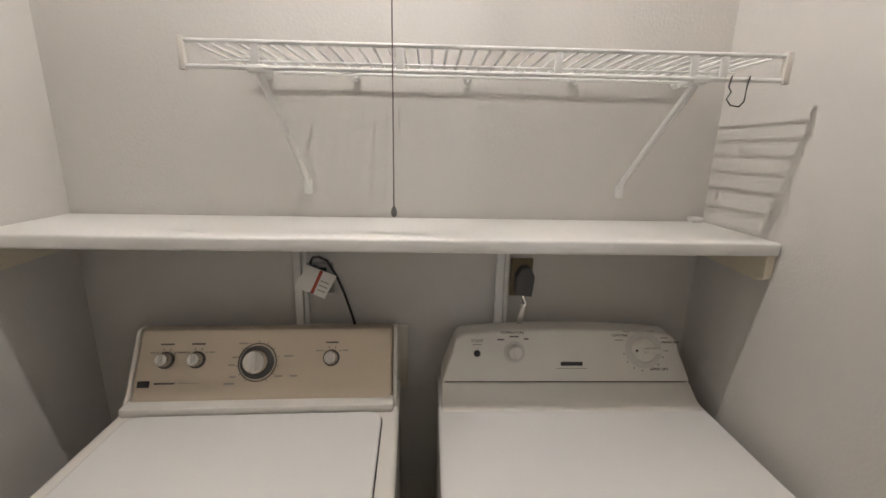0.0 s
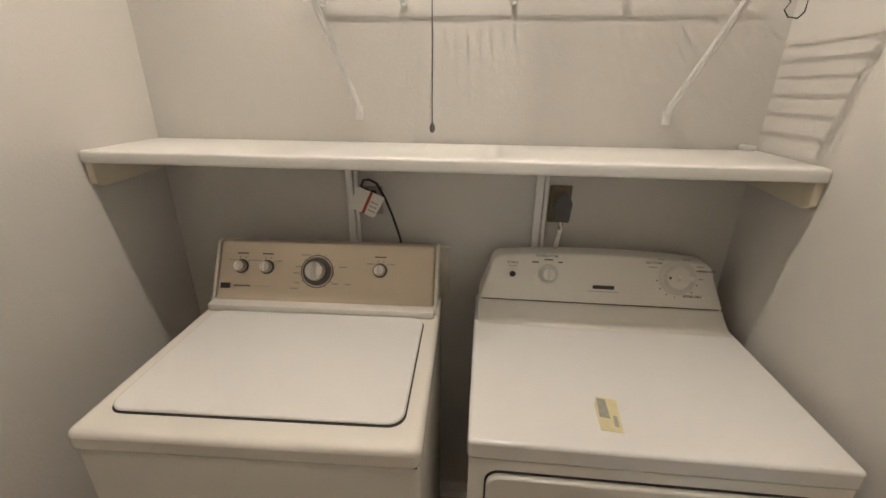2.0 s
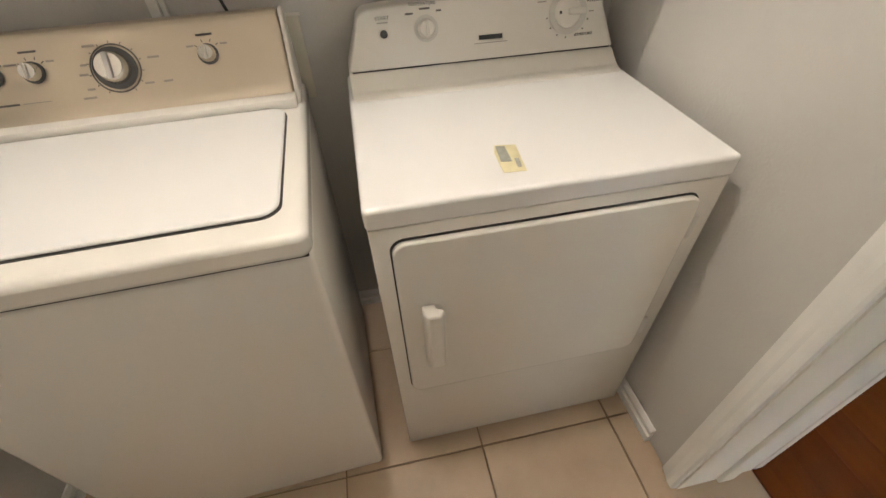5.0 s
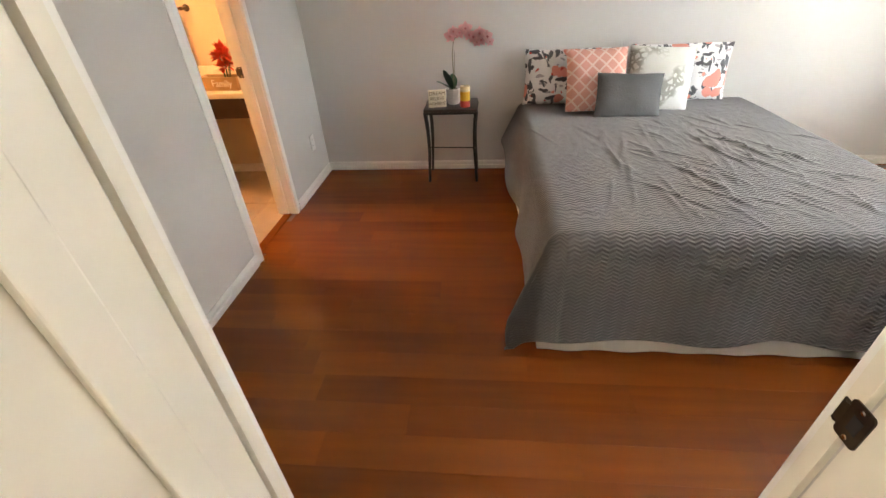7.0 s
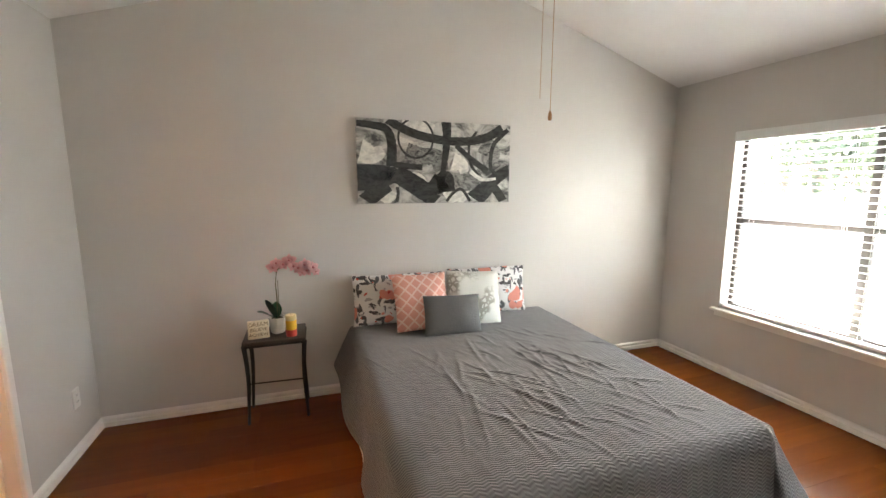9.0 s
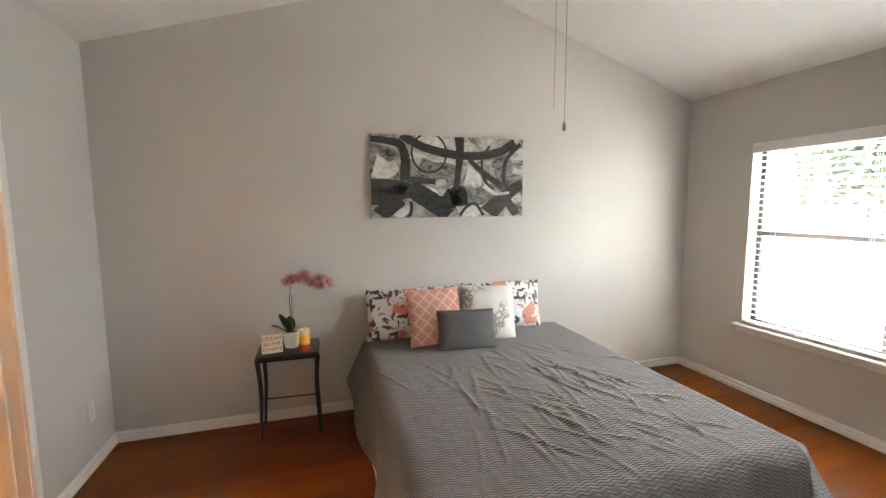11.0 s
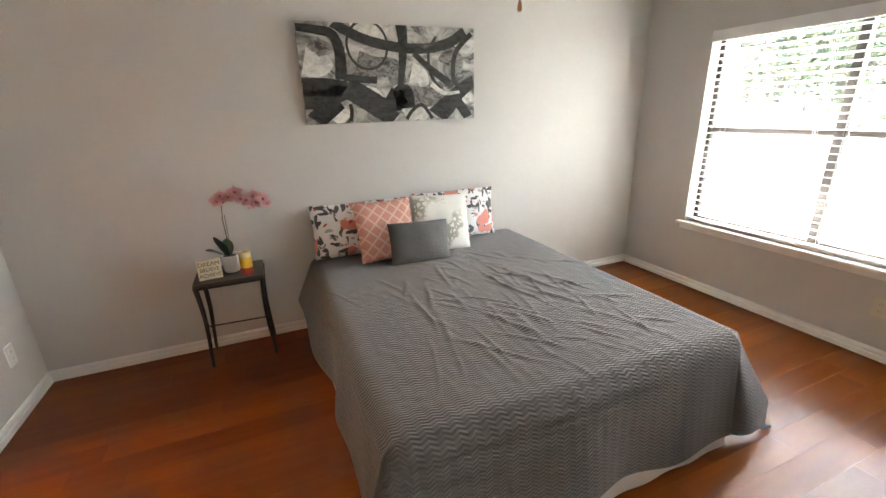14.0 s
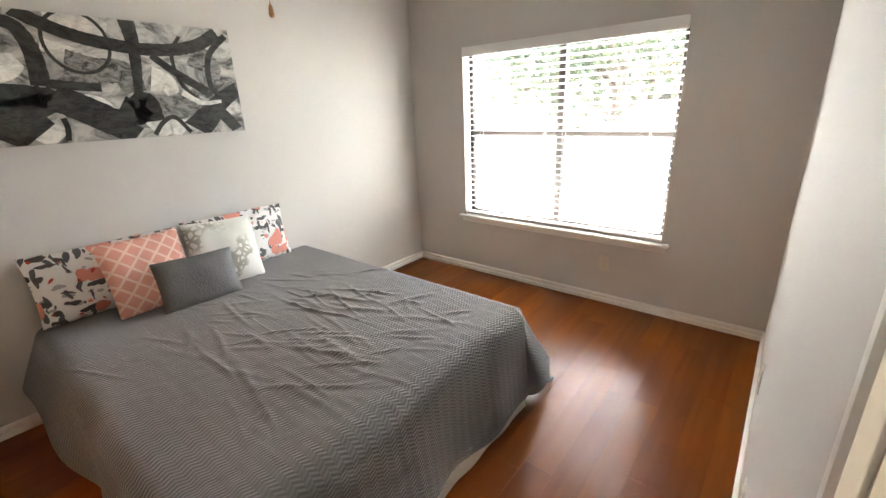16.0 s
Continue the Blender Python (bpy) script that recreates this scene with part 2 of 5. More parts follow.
def floral_mat():
    """White cotton printed with coral blossoms and dark grey leaves."""
    m = mat("floral_cotton", (0.78, 0.77, 0.76), 0.9, vary=0.04)
    nt, b = nodes_of(m)
    tc = nt.nodes.new("ShaderNodeTexCoord")
    warp = nt.nodes.new("ShaderNodeTexNoise")
    warp.inputs["Scale"].default_value = 9
    nt.links.new(tc.outputs["Object"], warp.inputs["Vector"])
    mixv = nt.nodes.new("ShaderNodeMix")
    mixv.data_type = "VECTOR"
    mixv.inputs[0].default_value = 0.09
    nt.links.new(tc.outputs["Object"], mixv.inputs[4])
    nt.links.new(warp.outputs["Color"], mixv.inputs[5])
    last = None
    base = (0.78, 0.77, 0.76, 1)
    for scale, lo, col, stretch, off in ((13, 0.24, (0.42, 0.40, 0.40, 1), (1, 1.0, 2.2), 3.0), (12, 0.36, (0.12, 0.12, 0.13, 1), (1, 2.6, 0.8), 0.0), (12, 0.30, (0.09, 0.085, 0.09, 1), (1, 0.7, 2.3), 9.0), (8.0, 0.36, (0.72, 0.29, 0.23, 1), (1, 1, 1), 5.0), (14, 0.14, (0.55, 0.07, 0.05, 1), (1, 1, 1), 5.5)):
        mp = nt.nodes.new("ShaderNodeMapping")
        mp.inputs["Scale"].default_value = stretch
        mp.inputs["Location"].default_value = (off, off, off)
        mp.inputs["Rotation"].default_value = (0.6, 0, 0)
        nt.links.new(mixv.outputs[1], mp.inputs["Vector"])
        vo = nt.nodes.new("ShaderNodeTexVoronoi")
        vo.inputs["Scale"].default_value = scale
        nt.links.new(mp.outputs[0], vo.inputs["Vector"])
        st = nt.nodes.new("ShaderNodeMath")
        st.operation = "LESS_THAN"
        st.inputs[1].default_value = lo
        nt.links.new(vo.outputs["Distance"], st.inputs[0])
        mx = nt.nodes.new("ShaderNodeMix")
        mx.data_type = "RGBA"
        if last is None:
            mx.inputs[6].default_value = base
        else:
            nt.links.new(last, mx.inputs[6])
        mx.inputs[7].default_value = col
        nt.links.new(st.outputs[0], mx.inputs[0])
        last = mx.outputs[2]
    nt.links.new(last, b.inputs["Base Color"])
    return m


FLORAL = floral_mat()


def lattice_mat():
    """Coral cotton with a pale diagonal lattice."""
    m = mat("coral_lattice_cotton", (0.70, 0.34, 0.27), 0.9, vary=0.06, bump=0.3, bscale=200)
    nt, b = nodes_of(m)
    tc = nt.nodes.new("ShaderNodeTexCoord")
    mx_prev = nt.nodes["Mix"].outputs[2]
    for rot in (0.78, -0.78):
        mp = nt.nodes.new("ShaderNodeMapping")
        mp.inputs["Rotation"].default_value = (rot, 0, 0)
        nt.links.new(tc.outputs["Object"], mp.inputs["Vector"])
        wv = nt.nodes.new("ShaderNodeTexWave")
        wv.bands_direction = "Y"
        wv.inputs["Scale"].default_value = 5.2
        wv.inputs["Distortion"].default_value = 0.6
        nt.links.new(mp.outputs[0], wv.inputs["Vector"])
        st = nt.nodes.new("ShaderNodeMapRange")
        st.inputs[1].default_value, st.inputs[2].default_value = 0.86, 0.97
        nt.links.new(wv.outputs["Fac"], st.inputs[0])
        mx = nt.nodes.new("ShaderNodeMix")
        mx.data_type = "RGBA"
        nt.links.new(mx_prev, mx.inputs[6])
        mx.inputs[7].default_value = (0.80, 0.58, 0.50, 1)
        nt.links.new(st.outputs[0], mx.inputs[0])
        mx_prev = mx.outputs[2]
    nt.links.new(mx_prev, b.inputs["Base Color"])
    return m


LATT = lattice_mat()


def embroid_mat():
    """White cotton with grey-green embroidered patches at two corners."""
    m = mat("white_embroidered_cotton", (0.76, 0.77, 0.73), 0.9, vary=0.03)
    nt, b = nodes_of(m)
    tc = nt.nodes.new("ShaderNodeTexCoord")
    n1 = nt.nodes.new("ShaderNodeTexNoise")
    n1.inputs["Scale"].default_value = 5
    v = nt.nodes.new("ShaderNodeTexVoronoi")
    v.inputs["Scale"].default_value = 28
    v.feature = "DISTANCE_TO_EDGE"
    nt.links.new(tc.outputs["Object"], n1.inputs["Vector"])
    nt.links.new(tc.outputs["Object"], v.inputs["Vector"])
    g = nt.nodes.new("ShaderNodeMapRange")
    g.inputs[1].default_value, g.inputs[2].default_value = 0.48, 0.56
    nt.links.new(n1.outputs["Fac"], g.inputs[0])
    h = nt.nodes.new("ShaderNodeMath")
    h.operation = "LESS_THAN"
    h.inputs[1].default_value = 0.16
    nt.links.new(v.outputs["Distance"], h.inputs[0])
    k = nt.nodes.new("ShaderNodeMath")
    k.operation = "MULTIPLY"
    nt.links.new(g.outputs[0], k.inputs[0])
    nt.links.new(h.outputs[0], k.inputs[1])
    mx = nt.nodes.new("ShaderNodeMix")
    mx.data_type = "RGBA"
    mx.inputs[6].default_value, mx.inputs[7].default_value = (0.76, 0.77, 0.73, 1), (0.40, 0.40, 0.35, 1)
    nt.links.new(k.outputs[0], mx.inputs[0])
    nt.links.new(mx.outputs[2], b.inputs["Base Color"])
    return m


EMBR = embroid_mat()
GREYC = mat("grey_quilted_cushion", (0.115, 0.117, 0.12), 0.75, vary=0.1, scale=30, bump=0.8, bscale=90)


def canvas_mat(name, lo, hi, scale):
    m = mat(name, hi, 0.6)
    nt, b = nodes_of(m)
    tc = nt.nodes.new("ShaderNodeTexCoord")
    mp = nt.nodes.new("ShaderNodeMapping")
    mp.inputs["Scale"].default_value = (1, 1, 1.8)
    mp.inputs["Rotation"].default_value = (0.5, 0, 0)
    nt.links.new(tc.outputs["Object"], mp.inputs["Vector"])
    n1 = nt.nodes.new("ShaderNodeTexNoise")
    n1.inputs["Scale"].default_value, n1.inputs["Detail"].default_value = scale, 9
    n1.inputs["Distortion"].default_value = 0.8
    n1.inputs["Roughness"].default_value = 0.68
    nt.links.new(mp.outputs[0], n1.inputs["Vector"])
    r = nt.nodes.new("ShaderNodeMapRange")
    r.inputs[1].default_value, r.inputs[2].default_value = 0.38, 0.58
    nt.links.new(n1.outputs["Fac"], r.inputs[0])
    mx = nt.nodes.new("ShaderNodeMix")
    mx.data_type = "RGBA"
    mx.inputs[6].default_value, mx.inputs[7].default_value = (*lo, 1), (*hi, 1)
    nt.links.new(r.outputs[0], mx.inputs[0])
    nt.links.new(mx.outputs[2], b.inputs["Base Color"])
    return m


CANVAS = canvas_mat("brushed_grey_canvas", (0.05, 0.05, 0.05), (0.58, 0.57, 0.53), 5)
BLACKP = canvas_mat("black_paint_stroke", (0.006, 0.006, 0.006), (0.045, 0.045, 0.043), 16)
GREYP = canvas_mat("grey_paint_stroke", (0.03, 0.03, 0.03), (0.30, 0.30, 0.28), 22)
WHITEP = canvas_mat("white_paint_stroke", (0.50, 0.50, 0.46), (0.80, 0.79, 0.73), 14)


# ---- mesh helpers ----
def link(name, bm, material, parent=None, label="", smooth=False):
    me = bpy.data.meshes.new(name)
    bm.to_mesh(me)
    bm.free()
    me.materials.append(material)
    if smooth:
        me.polygons.foreach_set("use_smooth", [True] * len(me.polygons))
        me.set_sharp_from_angle(angle=radians(38))
    ob = new(name, me)
    if parent is not None:
        ob.parent = parent
    if label:
        ob["label"] = label
    return ob


def part(name, bm, material, parent, label=""):
    return link(name, bm, material, parent, label, True)


def thing(name, label, category, group="", at=(0, 0, 0)):
    e = new(name)
    e.empty_display_size = 0.05
    e.location = at
    return tagged(e, label, category, group)


def struct(name, bm, material, label, smooth=False):
    return tagged(link(name, bm, material, None, "", smooth), label, "", "", "structure")


def box(x0, x1, y0, y1, z0, z1, bevel=0.0, seg=2, bm=None):
    bm = bm or bmesh.new()
    vs = [bm.verts.new((x, y, z)) for x in (x0, x1) for y in (y0, y1) for z in (z0, z1)]
    fs = [bm.faces.new([vs[i] for i in f]) for f in ((0, 1, 3, 2), (4, 6, 7, 5), (0, 4, 5, 1), (2, 3, 7, 6), (0, 2, 6, 4), (1, 5, 7, 3))]
    if bevel > 0:
        es = list({e for f in fs for e in f.edges})
        bmesh.ops.bevel(bm, geom=es, offset=bevel, segments=seg, affect="EDGES", profile=0.5)
    return bm


def tube(points, r, sides=8, bm=None, r2=None, cap=True):
    """A round rod along points, tapering from r to r2."""
    bm = bm or bmesh.new()
    pts = [Vector(p) for p in points]
    r2 = r if r2 is None else r2
    rings = []
    up = Vector((0, 0, 1))
    for i, p in enumerate(pts):
        d = (pts[min(i + 1, len(pts) - 1)] - pts[max(i - 1, 0)]).normalized()
        a = d.cross(up if abs(d.z) < 0.95 else Vector((1, 0, 0))).normalized()
        c = d.cross(a)
        rr = r + (r2 - r) * i / max(1, len(pts) - 1)
        rings.append([bm.verts.new(p + rr * (math.cos(k * 2 * math.pi / sides) * a + math.sin(k * 2 * math.pi / sides) * c)) for k in range(sides)])
    for r0, r1 in zip(rings, rings[1:]):
        for k in range(sides):
            bm.faces.new((r0[k], r0[(k + 1) % sides], r1[(k + 1) % sides], r1[k]))
    if cap:
        bm.faces.new(rings[0][::-1])
        bm.faces.new(rings[-1])
    bmesh.ops.recalc_face_normals(bm, faces=bm.faces[:])
    return bm


def lathe(profile, m=None, sides=32, bm=None):
    """A turned body about z from (radius, height) pairs, moved by m."""
    bm = bm or bmesh.new()
    m = m or Matrix.Identity(4)
    rings = []
    for r, h in profile:
        rings.append([bm.verts.new(m @ Vector((r * math.cos(k * 2 * math.pi / sides), r * math.sin(k * 2 * math.pi / sides), h))) for k in range(sides)])
    for r0, r1 in zip(rings, rings[1:]):
        for k in range(sides):
            bm.faces.new((r0[k], r0[(k + 1) % sides], r1[(k + 1) % sides], r1[k]))
    bm.faces.new(rings[0][::-1])
    bm.faces.new(rings[-1])
    bmesh.ops.recalc_face_normals(bm, faces=bm.faces[:])
    return bm


def prism(outline, axis, a, b, bevel=0.0, seg=2):
    """An outline of (u, v) pairs pushed along an axis from a to b. x: (y, z); y: (x, z); z: (x, y)."""
    bm = bmesh.new()

    def at(u, v, w):
        return (w, u, v) if axis == "x" else (u, w, v) if axis == "y" else (u, v, w)

    v0 = [bm.verts.new(at(u, v, a)) for u, v in outline]
    v1 = [bm.verts.new(at(u, v, b)) for u, v in outline]
    n = len(outline)
    bm.faces.new(v0[::-1])
    bm.faces.new(v1)
    for i in range(n):
        bm.faces.new((v0[i], v0[(i + 1) % n], v1[(i + 1) % n], v1[i]))
    bmesh.ops.recalc_face_normals(bm, faces=bm.faces[:])
    if bevel > 0:
        bmesh.ops.bevel(bm, geom=bm.edges[:], offset=bevel, segments=seg, affect="EDGES", profile=0.5)
    return bm


def rounded(x0, x1, y0, y1, r, n=6):
    out = []
    for cx, cy, a0 in ((x1 - r, y1 - r, 0), (x0 + r, y1 - r, 90), (x0 + r, y0 + r, 180), (x1 - r, y0 + r, 270)):
        for k in range(n + 1):
            a = radians(a0 + 90 * k / n)
            out.append((cx + r * math.cos(a), cy + r * math.sin(a)))
    return out


def words(text, size, m, material, parent, name="lettering", label=""):
    """Flat letters in the built-in font, as a mesh, centred, facing the +z of m."""
    cu = bpy.data.curves.new(name, "FONT")
    cu.body, cu.size, cu.align_x, cu.align_y, cu.extrude = text, size, "CENTER", "CENTER", 0.0006
    tmp = bpy.data.objects.new(name, cu)
    scene.collection.objects.link(tmp)
    dg = bpy.context.evaluated_depsgraph_get()
    me = bpy.data.meshes.new_from_object(tmp.evaluated_get(dg))
    bpy.data.objects.remove(tmp)
    me.transform(m)
    me.materials.clear()
    me.materials.append(material)
    ob = new(name, me)
    ob.parent = parent
    if label:
        ob["label"] = label
    return ob


# ---- plan ----
LX0, LX1, LY0, LY1 = -0.42, 1.255, -0.25, 1.740     # laundry
BX0, BX1, BY0, BY1 = 1.525, 4.46, -2.725, 1.810       # bedroom
DY0, DY1, DTOP = 0.055, 0.852, 2.05                  # doorway between them
HX0, HX1 = 3.112, 3.662                             # bathroom doorway
WX0, WX1, WZ0, WZ1 = 2.19, 3.87, 0.545, 1.965        # window
HL, HLL = 2.44, 2.67                                           # flat ceilings
RIDGE_Y, RIDGE_Z, EAVE_L, EAVE_R = -0.46, 3.16, 2.46, 2.417
BATH_X0, BATH_Y1 = 2.50, 3.94

# walls
struct("wall_laundry_back", box(LX0 - 0.1, LX1, LY1, LY1 + 0.1, 0, HLL), WALL, "warm grey painted drywall behind the machines")
struct("wall_laundry_side", box(LX0 - 0.1, LX0, LY0 - 0.1, LY1, 0, HLL), WALL, "warm grey painted drywall beside the washer")
# The front wall is never in view; it is added to close the room.
struct("wall_laundry_front", box(LX0, LX1, LY0 - 0.1, LY0, 0, HLL), WALL, "unseen plain drywall added to close the laundry")
struct("wall_partition_north", box(LX1, BX0, DY1 + 0.012, BY1 + 0.13, 0, 3.35), WALL, "grey painted drywall partition with orange-peel texture")
struct("wall_partition_south", box(LX1, BX0, BY0 - 0.15, DY0 - 0.012, 0, 3.35), WALL, "grey painted drywall partition with orange-peel texture")
struct("wall_partition_head", box(LX1, BX0, DY0 - 0.012, DY1 + 0.012, DTOP + 0.012, 3.35), WALL, "grey drywall above the doorway")
struct("wall_head", box(BX1, BX1 + 0.15, BY0 - 0.15, BATH_Y1 + 0.1, 0, 3.35), WALL, "pale grey painted wall behind the bed")
struct("wall_bath_west", box(BX0, HX0 - 0.012, BY1, BY1 + 0.13, 0, 3.35), WALL, "grey-green painted wall beside the bathroom doorway")
struct("wall_bath_east", box(HX1 + 0.012, BX1, BY1, BY1 + 0.13, 0, 3.35), WALL, "grey-green painted wall beside the bathroom doorway")
struct("wall_bath_head", box(HX0 - 0.012, HX1 + 0.012, BY1, BY1 + 0.13, DTOP + 0.012, 3.35), WALL, "grey wall above the bathroom doorway")
struct("wall_window_low", box(BX0, BX1, BY0 - 0.15, BY0, 0, WZ0), WALL, "grey painted wall under the window")
struct("wall_window_top", box(BX0, BX1, BY0 - 0.15, BY0, WZ1, 3.35), WALL, "grey painted wall above the window")
struct("wall_window_east", box(WX1, BX1, BY0 - 0.15, BY0, WZ0, WZ1), WALL, "grey painted wall beside the window")
struct("wall_window_west", box(BX0, WX0, BY0 - 0.15, BY0, WZ0, WZ1), WALL, "grey painted wall beside the window")
BWALL = mat("bathroom_paint", (0.62, 0.52, 0.36), 0.5, vary=0.03, scale=3, bump=0.3, bscale=130)
struct("wall_bathroom_far", box(BATH_X0 - 0.1, BX1, BATH_Y1, BATH_Y1 + 0.1, 0, HL), BWALL, "cream painted bathroom wall")
struct("wall_bathroom_side", box(BATH_X0 - 0.1, BATH_X0, BY1 + 0.13, BATH_Y1, 0, HL), BWALL, "cream painted bathroom wall")
struct("wall_bathroom_vanity", box(BX1 - 0.012, BX1 - 0.001, BY1 + 0.131, BATH_Y1 - 0.001, 0.001, HL - 0.001), BWALL, "cream painted wall behind the vanity")

# ceilings
struct("ceiling_laundry", box(LX0 - 0.1, LX1, LY0 - 0.1, LY1 + 0.1, HLL, HLL + 0.1), CEIL, "white laundry ceiling")
struct("ceiling_bathroom", box(BATH_X0 - 0.1, BX1, BY1 + 0.13, BATH_Y1 + 0.1, HL, HL + 0.1), CEIL, "white bathroom ceiling")
struct("ceiling_bedroom", prism([(BY1 + 0.001, EAVE_L), (RIDGE_Y, RIDGE_Z), (BY0 - 0.001, EAVE_R), (BY0 - 0.001, EAVE_R + 0.95), (BY1 + 0.001, EAVE_L + 0.95)], "x", BX0 - 0.001, BX1 + 0.001), CEIL, "white vaulted bedroom ceiling")

# floors under the pieces
floor_l = struct("floor_laundry", box(LX0 - 0.1, BX0 - 0.015, LY0 - 0.1, LY1, -0.1, -0.006), GROUT, "tan ceramic tile floor with brown grout")
floor_b = struct("floor_bedroom", box(BX0 - 0.015, BX1, BY0, BY1 + 0.06, -0.1, -0.006), mat("floor_seam", (0.10, 0.035, 0.012), 0.6), "red-brown laminate plank floor")
floor_h = struct("floor_bathroom", box(BATH_X0, BX1, BY1 + 0.06, BATH_Y1, -0.1, -0.006), GROUT, "tan ceramic tile bathroom floor")


# baseboards: moulded strip along a wall
def baseboard(x0, y0, x1, y1, nx, ny):
    d = Vector((x1 - x0, y1 - y0, 0))
    n = Vector((nx, ny, 0))
    prof = ((0.0, 0.0), (0.016, 0.0), (0.016, 0.030), (0.009, 0.034), (0.009, 0.040), (0.013, 0.044), (0.013, 0.056), (0.005, 0.068), (0.0, 0.068))
    bm = bmesh.new()
    a = [bm.verts.new(Vector((x0, y0, 0)) + n * p + Vector((0, 0, h))) for p, h in prof]
    b = [bm.verts.new(Vector((x1, y1, 0)) + n * p + Vector((0, 0, h))) for p, h in prof]
    for i in range(len(prof)):
        j = (i + 1) % len(prof)
        bm.faces.new((a[i], a[j], b[j], b[i]))
    bm.faces.new(a)
    bm.faces.new(b[::-1])
    bmesh.ops.recalc_face_normals(bm, faces=bm.faces[:])
    return struct("baseboard", bm, TRIM, "white moulded wooden baseboard", False)


baseboard(LX0, LY1, LX0, LY0, 1, 0)
baseboard(LX0 + 0.015, LY1, LX1 - 0.015, LY1, 0, -1)
baseboard(LX1, LY1, LX1, DY1 + 0.14, -1, 0)
baseboard(BX1, BY0, BX1, BY1, -1, 0)
baseboard(BX0, BY0, BX1 - 0.015, BY0, 0, 1)
baseboard(BX0, BY0 + 0.015, BX0, DY0 - 0.07, 1, 0)
baseboard(BX0, DY1 + 0.07, BX0, BY1, 1, 0)
baseboard(BX0 + 0.015, BY1, HX0 - 0.062, BY1, 0, -1)
baseboard(HX1 + 0.062, BY1, BX1 - 0.015, BY1, 0, -1)
baseboard(BX1 - 0.012, BY1 + 0.13, BX1 - 0.012, BATH_Y1, -1, 0)


# doorway linings
def casing_profile(w):
    return ((0, 0), (w, 0), (w, 0.006), (w * 0.75, 0.010), (w * 0.55, 0.012), (w * 0.35, 0.017), (w * 0.1, 0.017), (0, 0.013))


def casing_x(name, face, nx, y_edge, sy, z1, w=0.058):
    """Upright casing on a wall of constant x; it starts at y_edge and goes sy-wards."""
    pr = [(face + nx * t, y_edge + sy * u) for u, t in casing_profile(w)]
    return struct(name, prism(pr, "z", 0.002, z1), TRIM, "white moulded door casing", False)


def casing_y(name, face, ny, x_edge, sx, z1, w=0.058):
    pr = [(x_edge + sx * u, face + ny * t) for u, t in casing_profile(w)]
    return struct(name, prism(pr, "z", 0.002, z1), TRIM, "white moulded door casing", False)


casing_x("trim_casing", LX1, -1, DY1 + 0.004, 1, DTOP + 0.06)
casing_x("trim_casing", LX1, -1, DY0 - 0.004, -1, DTOP + 0.06)
casing_x("trim_casing", BX0, 1, DY1 + 0.004, 1, DTOP + 0.06)
casing_x("trim_casing", BX0, 1, DY0 - 0.004, -1, DTOP + 0.06)
struct("trim_casing_head", box(LX1 - 0.016, LX1, DY0, DY1, DTOP, DTOP + 0.06, 0.003), TRIM, "white door head casing")
struct("trim_casing_head", box(BX0, BX0 + 0.016, DY0, DY1, DTOP, DTOP + 0.06, 0.003), TRIM, "white door head casing")
casing_y("trim_casing", BY1, -1, HX1 + 0.004, 1, DTOP + 0.06)
casing_y("trim_casing", BY1, -1, HX0 - 0.004, -1, DTOP + 0.06)
struct("trim_casing_head", box(HX0, HX1, BY1 - 0.016, BY1, DTOP, DTOP + 0.06, 0.003), TRIM, "white door head casing")
JAMBM = mat("white_jamb_paint", (0.78, 0.75, 0.66), 0.35, vary=0.04, scale=9)
# jambs with their stops
for y0, y1, s0, s1 in ((DY1, DY1 + 0.012, DY1 - 0.011, DY1), (DY0 - 0.012, DY0, DY0, DY0 + 0.011)):
    struct("trim_jamb", box(LX1, 1.490, y0, y1, 0.002, DTOP), JAMBM, "white painted door jamb")
    struct("trim_jamb_edge", box(1.502, BX0, y0, y1, 0.002, DTOP), JAMBM, "white painted jamb edge behind a narrow groove")
    struct("trim_door_stop", box(1.375, 1.425, s0, s1, 0.004, DTOP, 0.003), JAMBM, "white painted door stop strip")
struct("trim_jamb_head", box(LX1, BX0, DY0, DY1, DTOP, DTOP + 0.012), JAMBM, "white painted door head")
for x0, x1, s0, s1 in ((HX1, HX1 + 0.012, HX1 - 0.011, HX1), (HX0 - 0.012, HX0, HX0, HX0 + 0.011)):
    struct("trim_jamb", box(x0, x1, BY1, BY1 + 0.13, 0.002, DTOP), JAMBM, "white painted door jamb")
    struct("trim_door_stop", box(s0, s1, BY1 + 0.05, BY1 + 0.085, 0.004, DTOP, 0.003), JAMBM, "white painted door stop strip")
struct("trim_jamb_head", box(HX0, HX1, BY1, BY1 + 0.13, DTOP, DTOP + 0.012), JAMBM, "white painted door head")
struct("trim_threshold", box(BX0 - 0.03, BX0 + 0.02, DY0, DY1, -0.004, 0.007, 0.003), PLANK, "red-brown wooden threshold strip")
struct("trim_threshold", box(HX0, HX1, BY1 + 0.035, BY1 + 0.085, -0.004, 0.009, 0.003), PLANK, "red-brown wooden threshold strip")


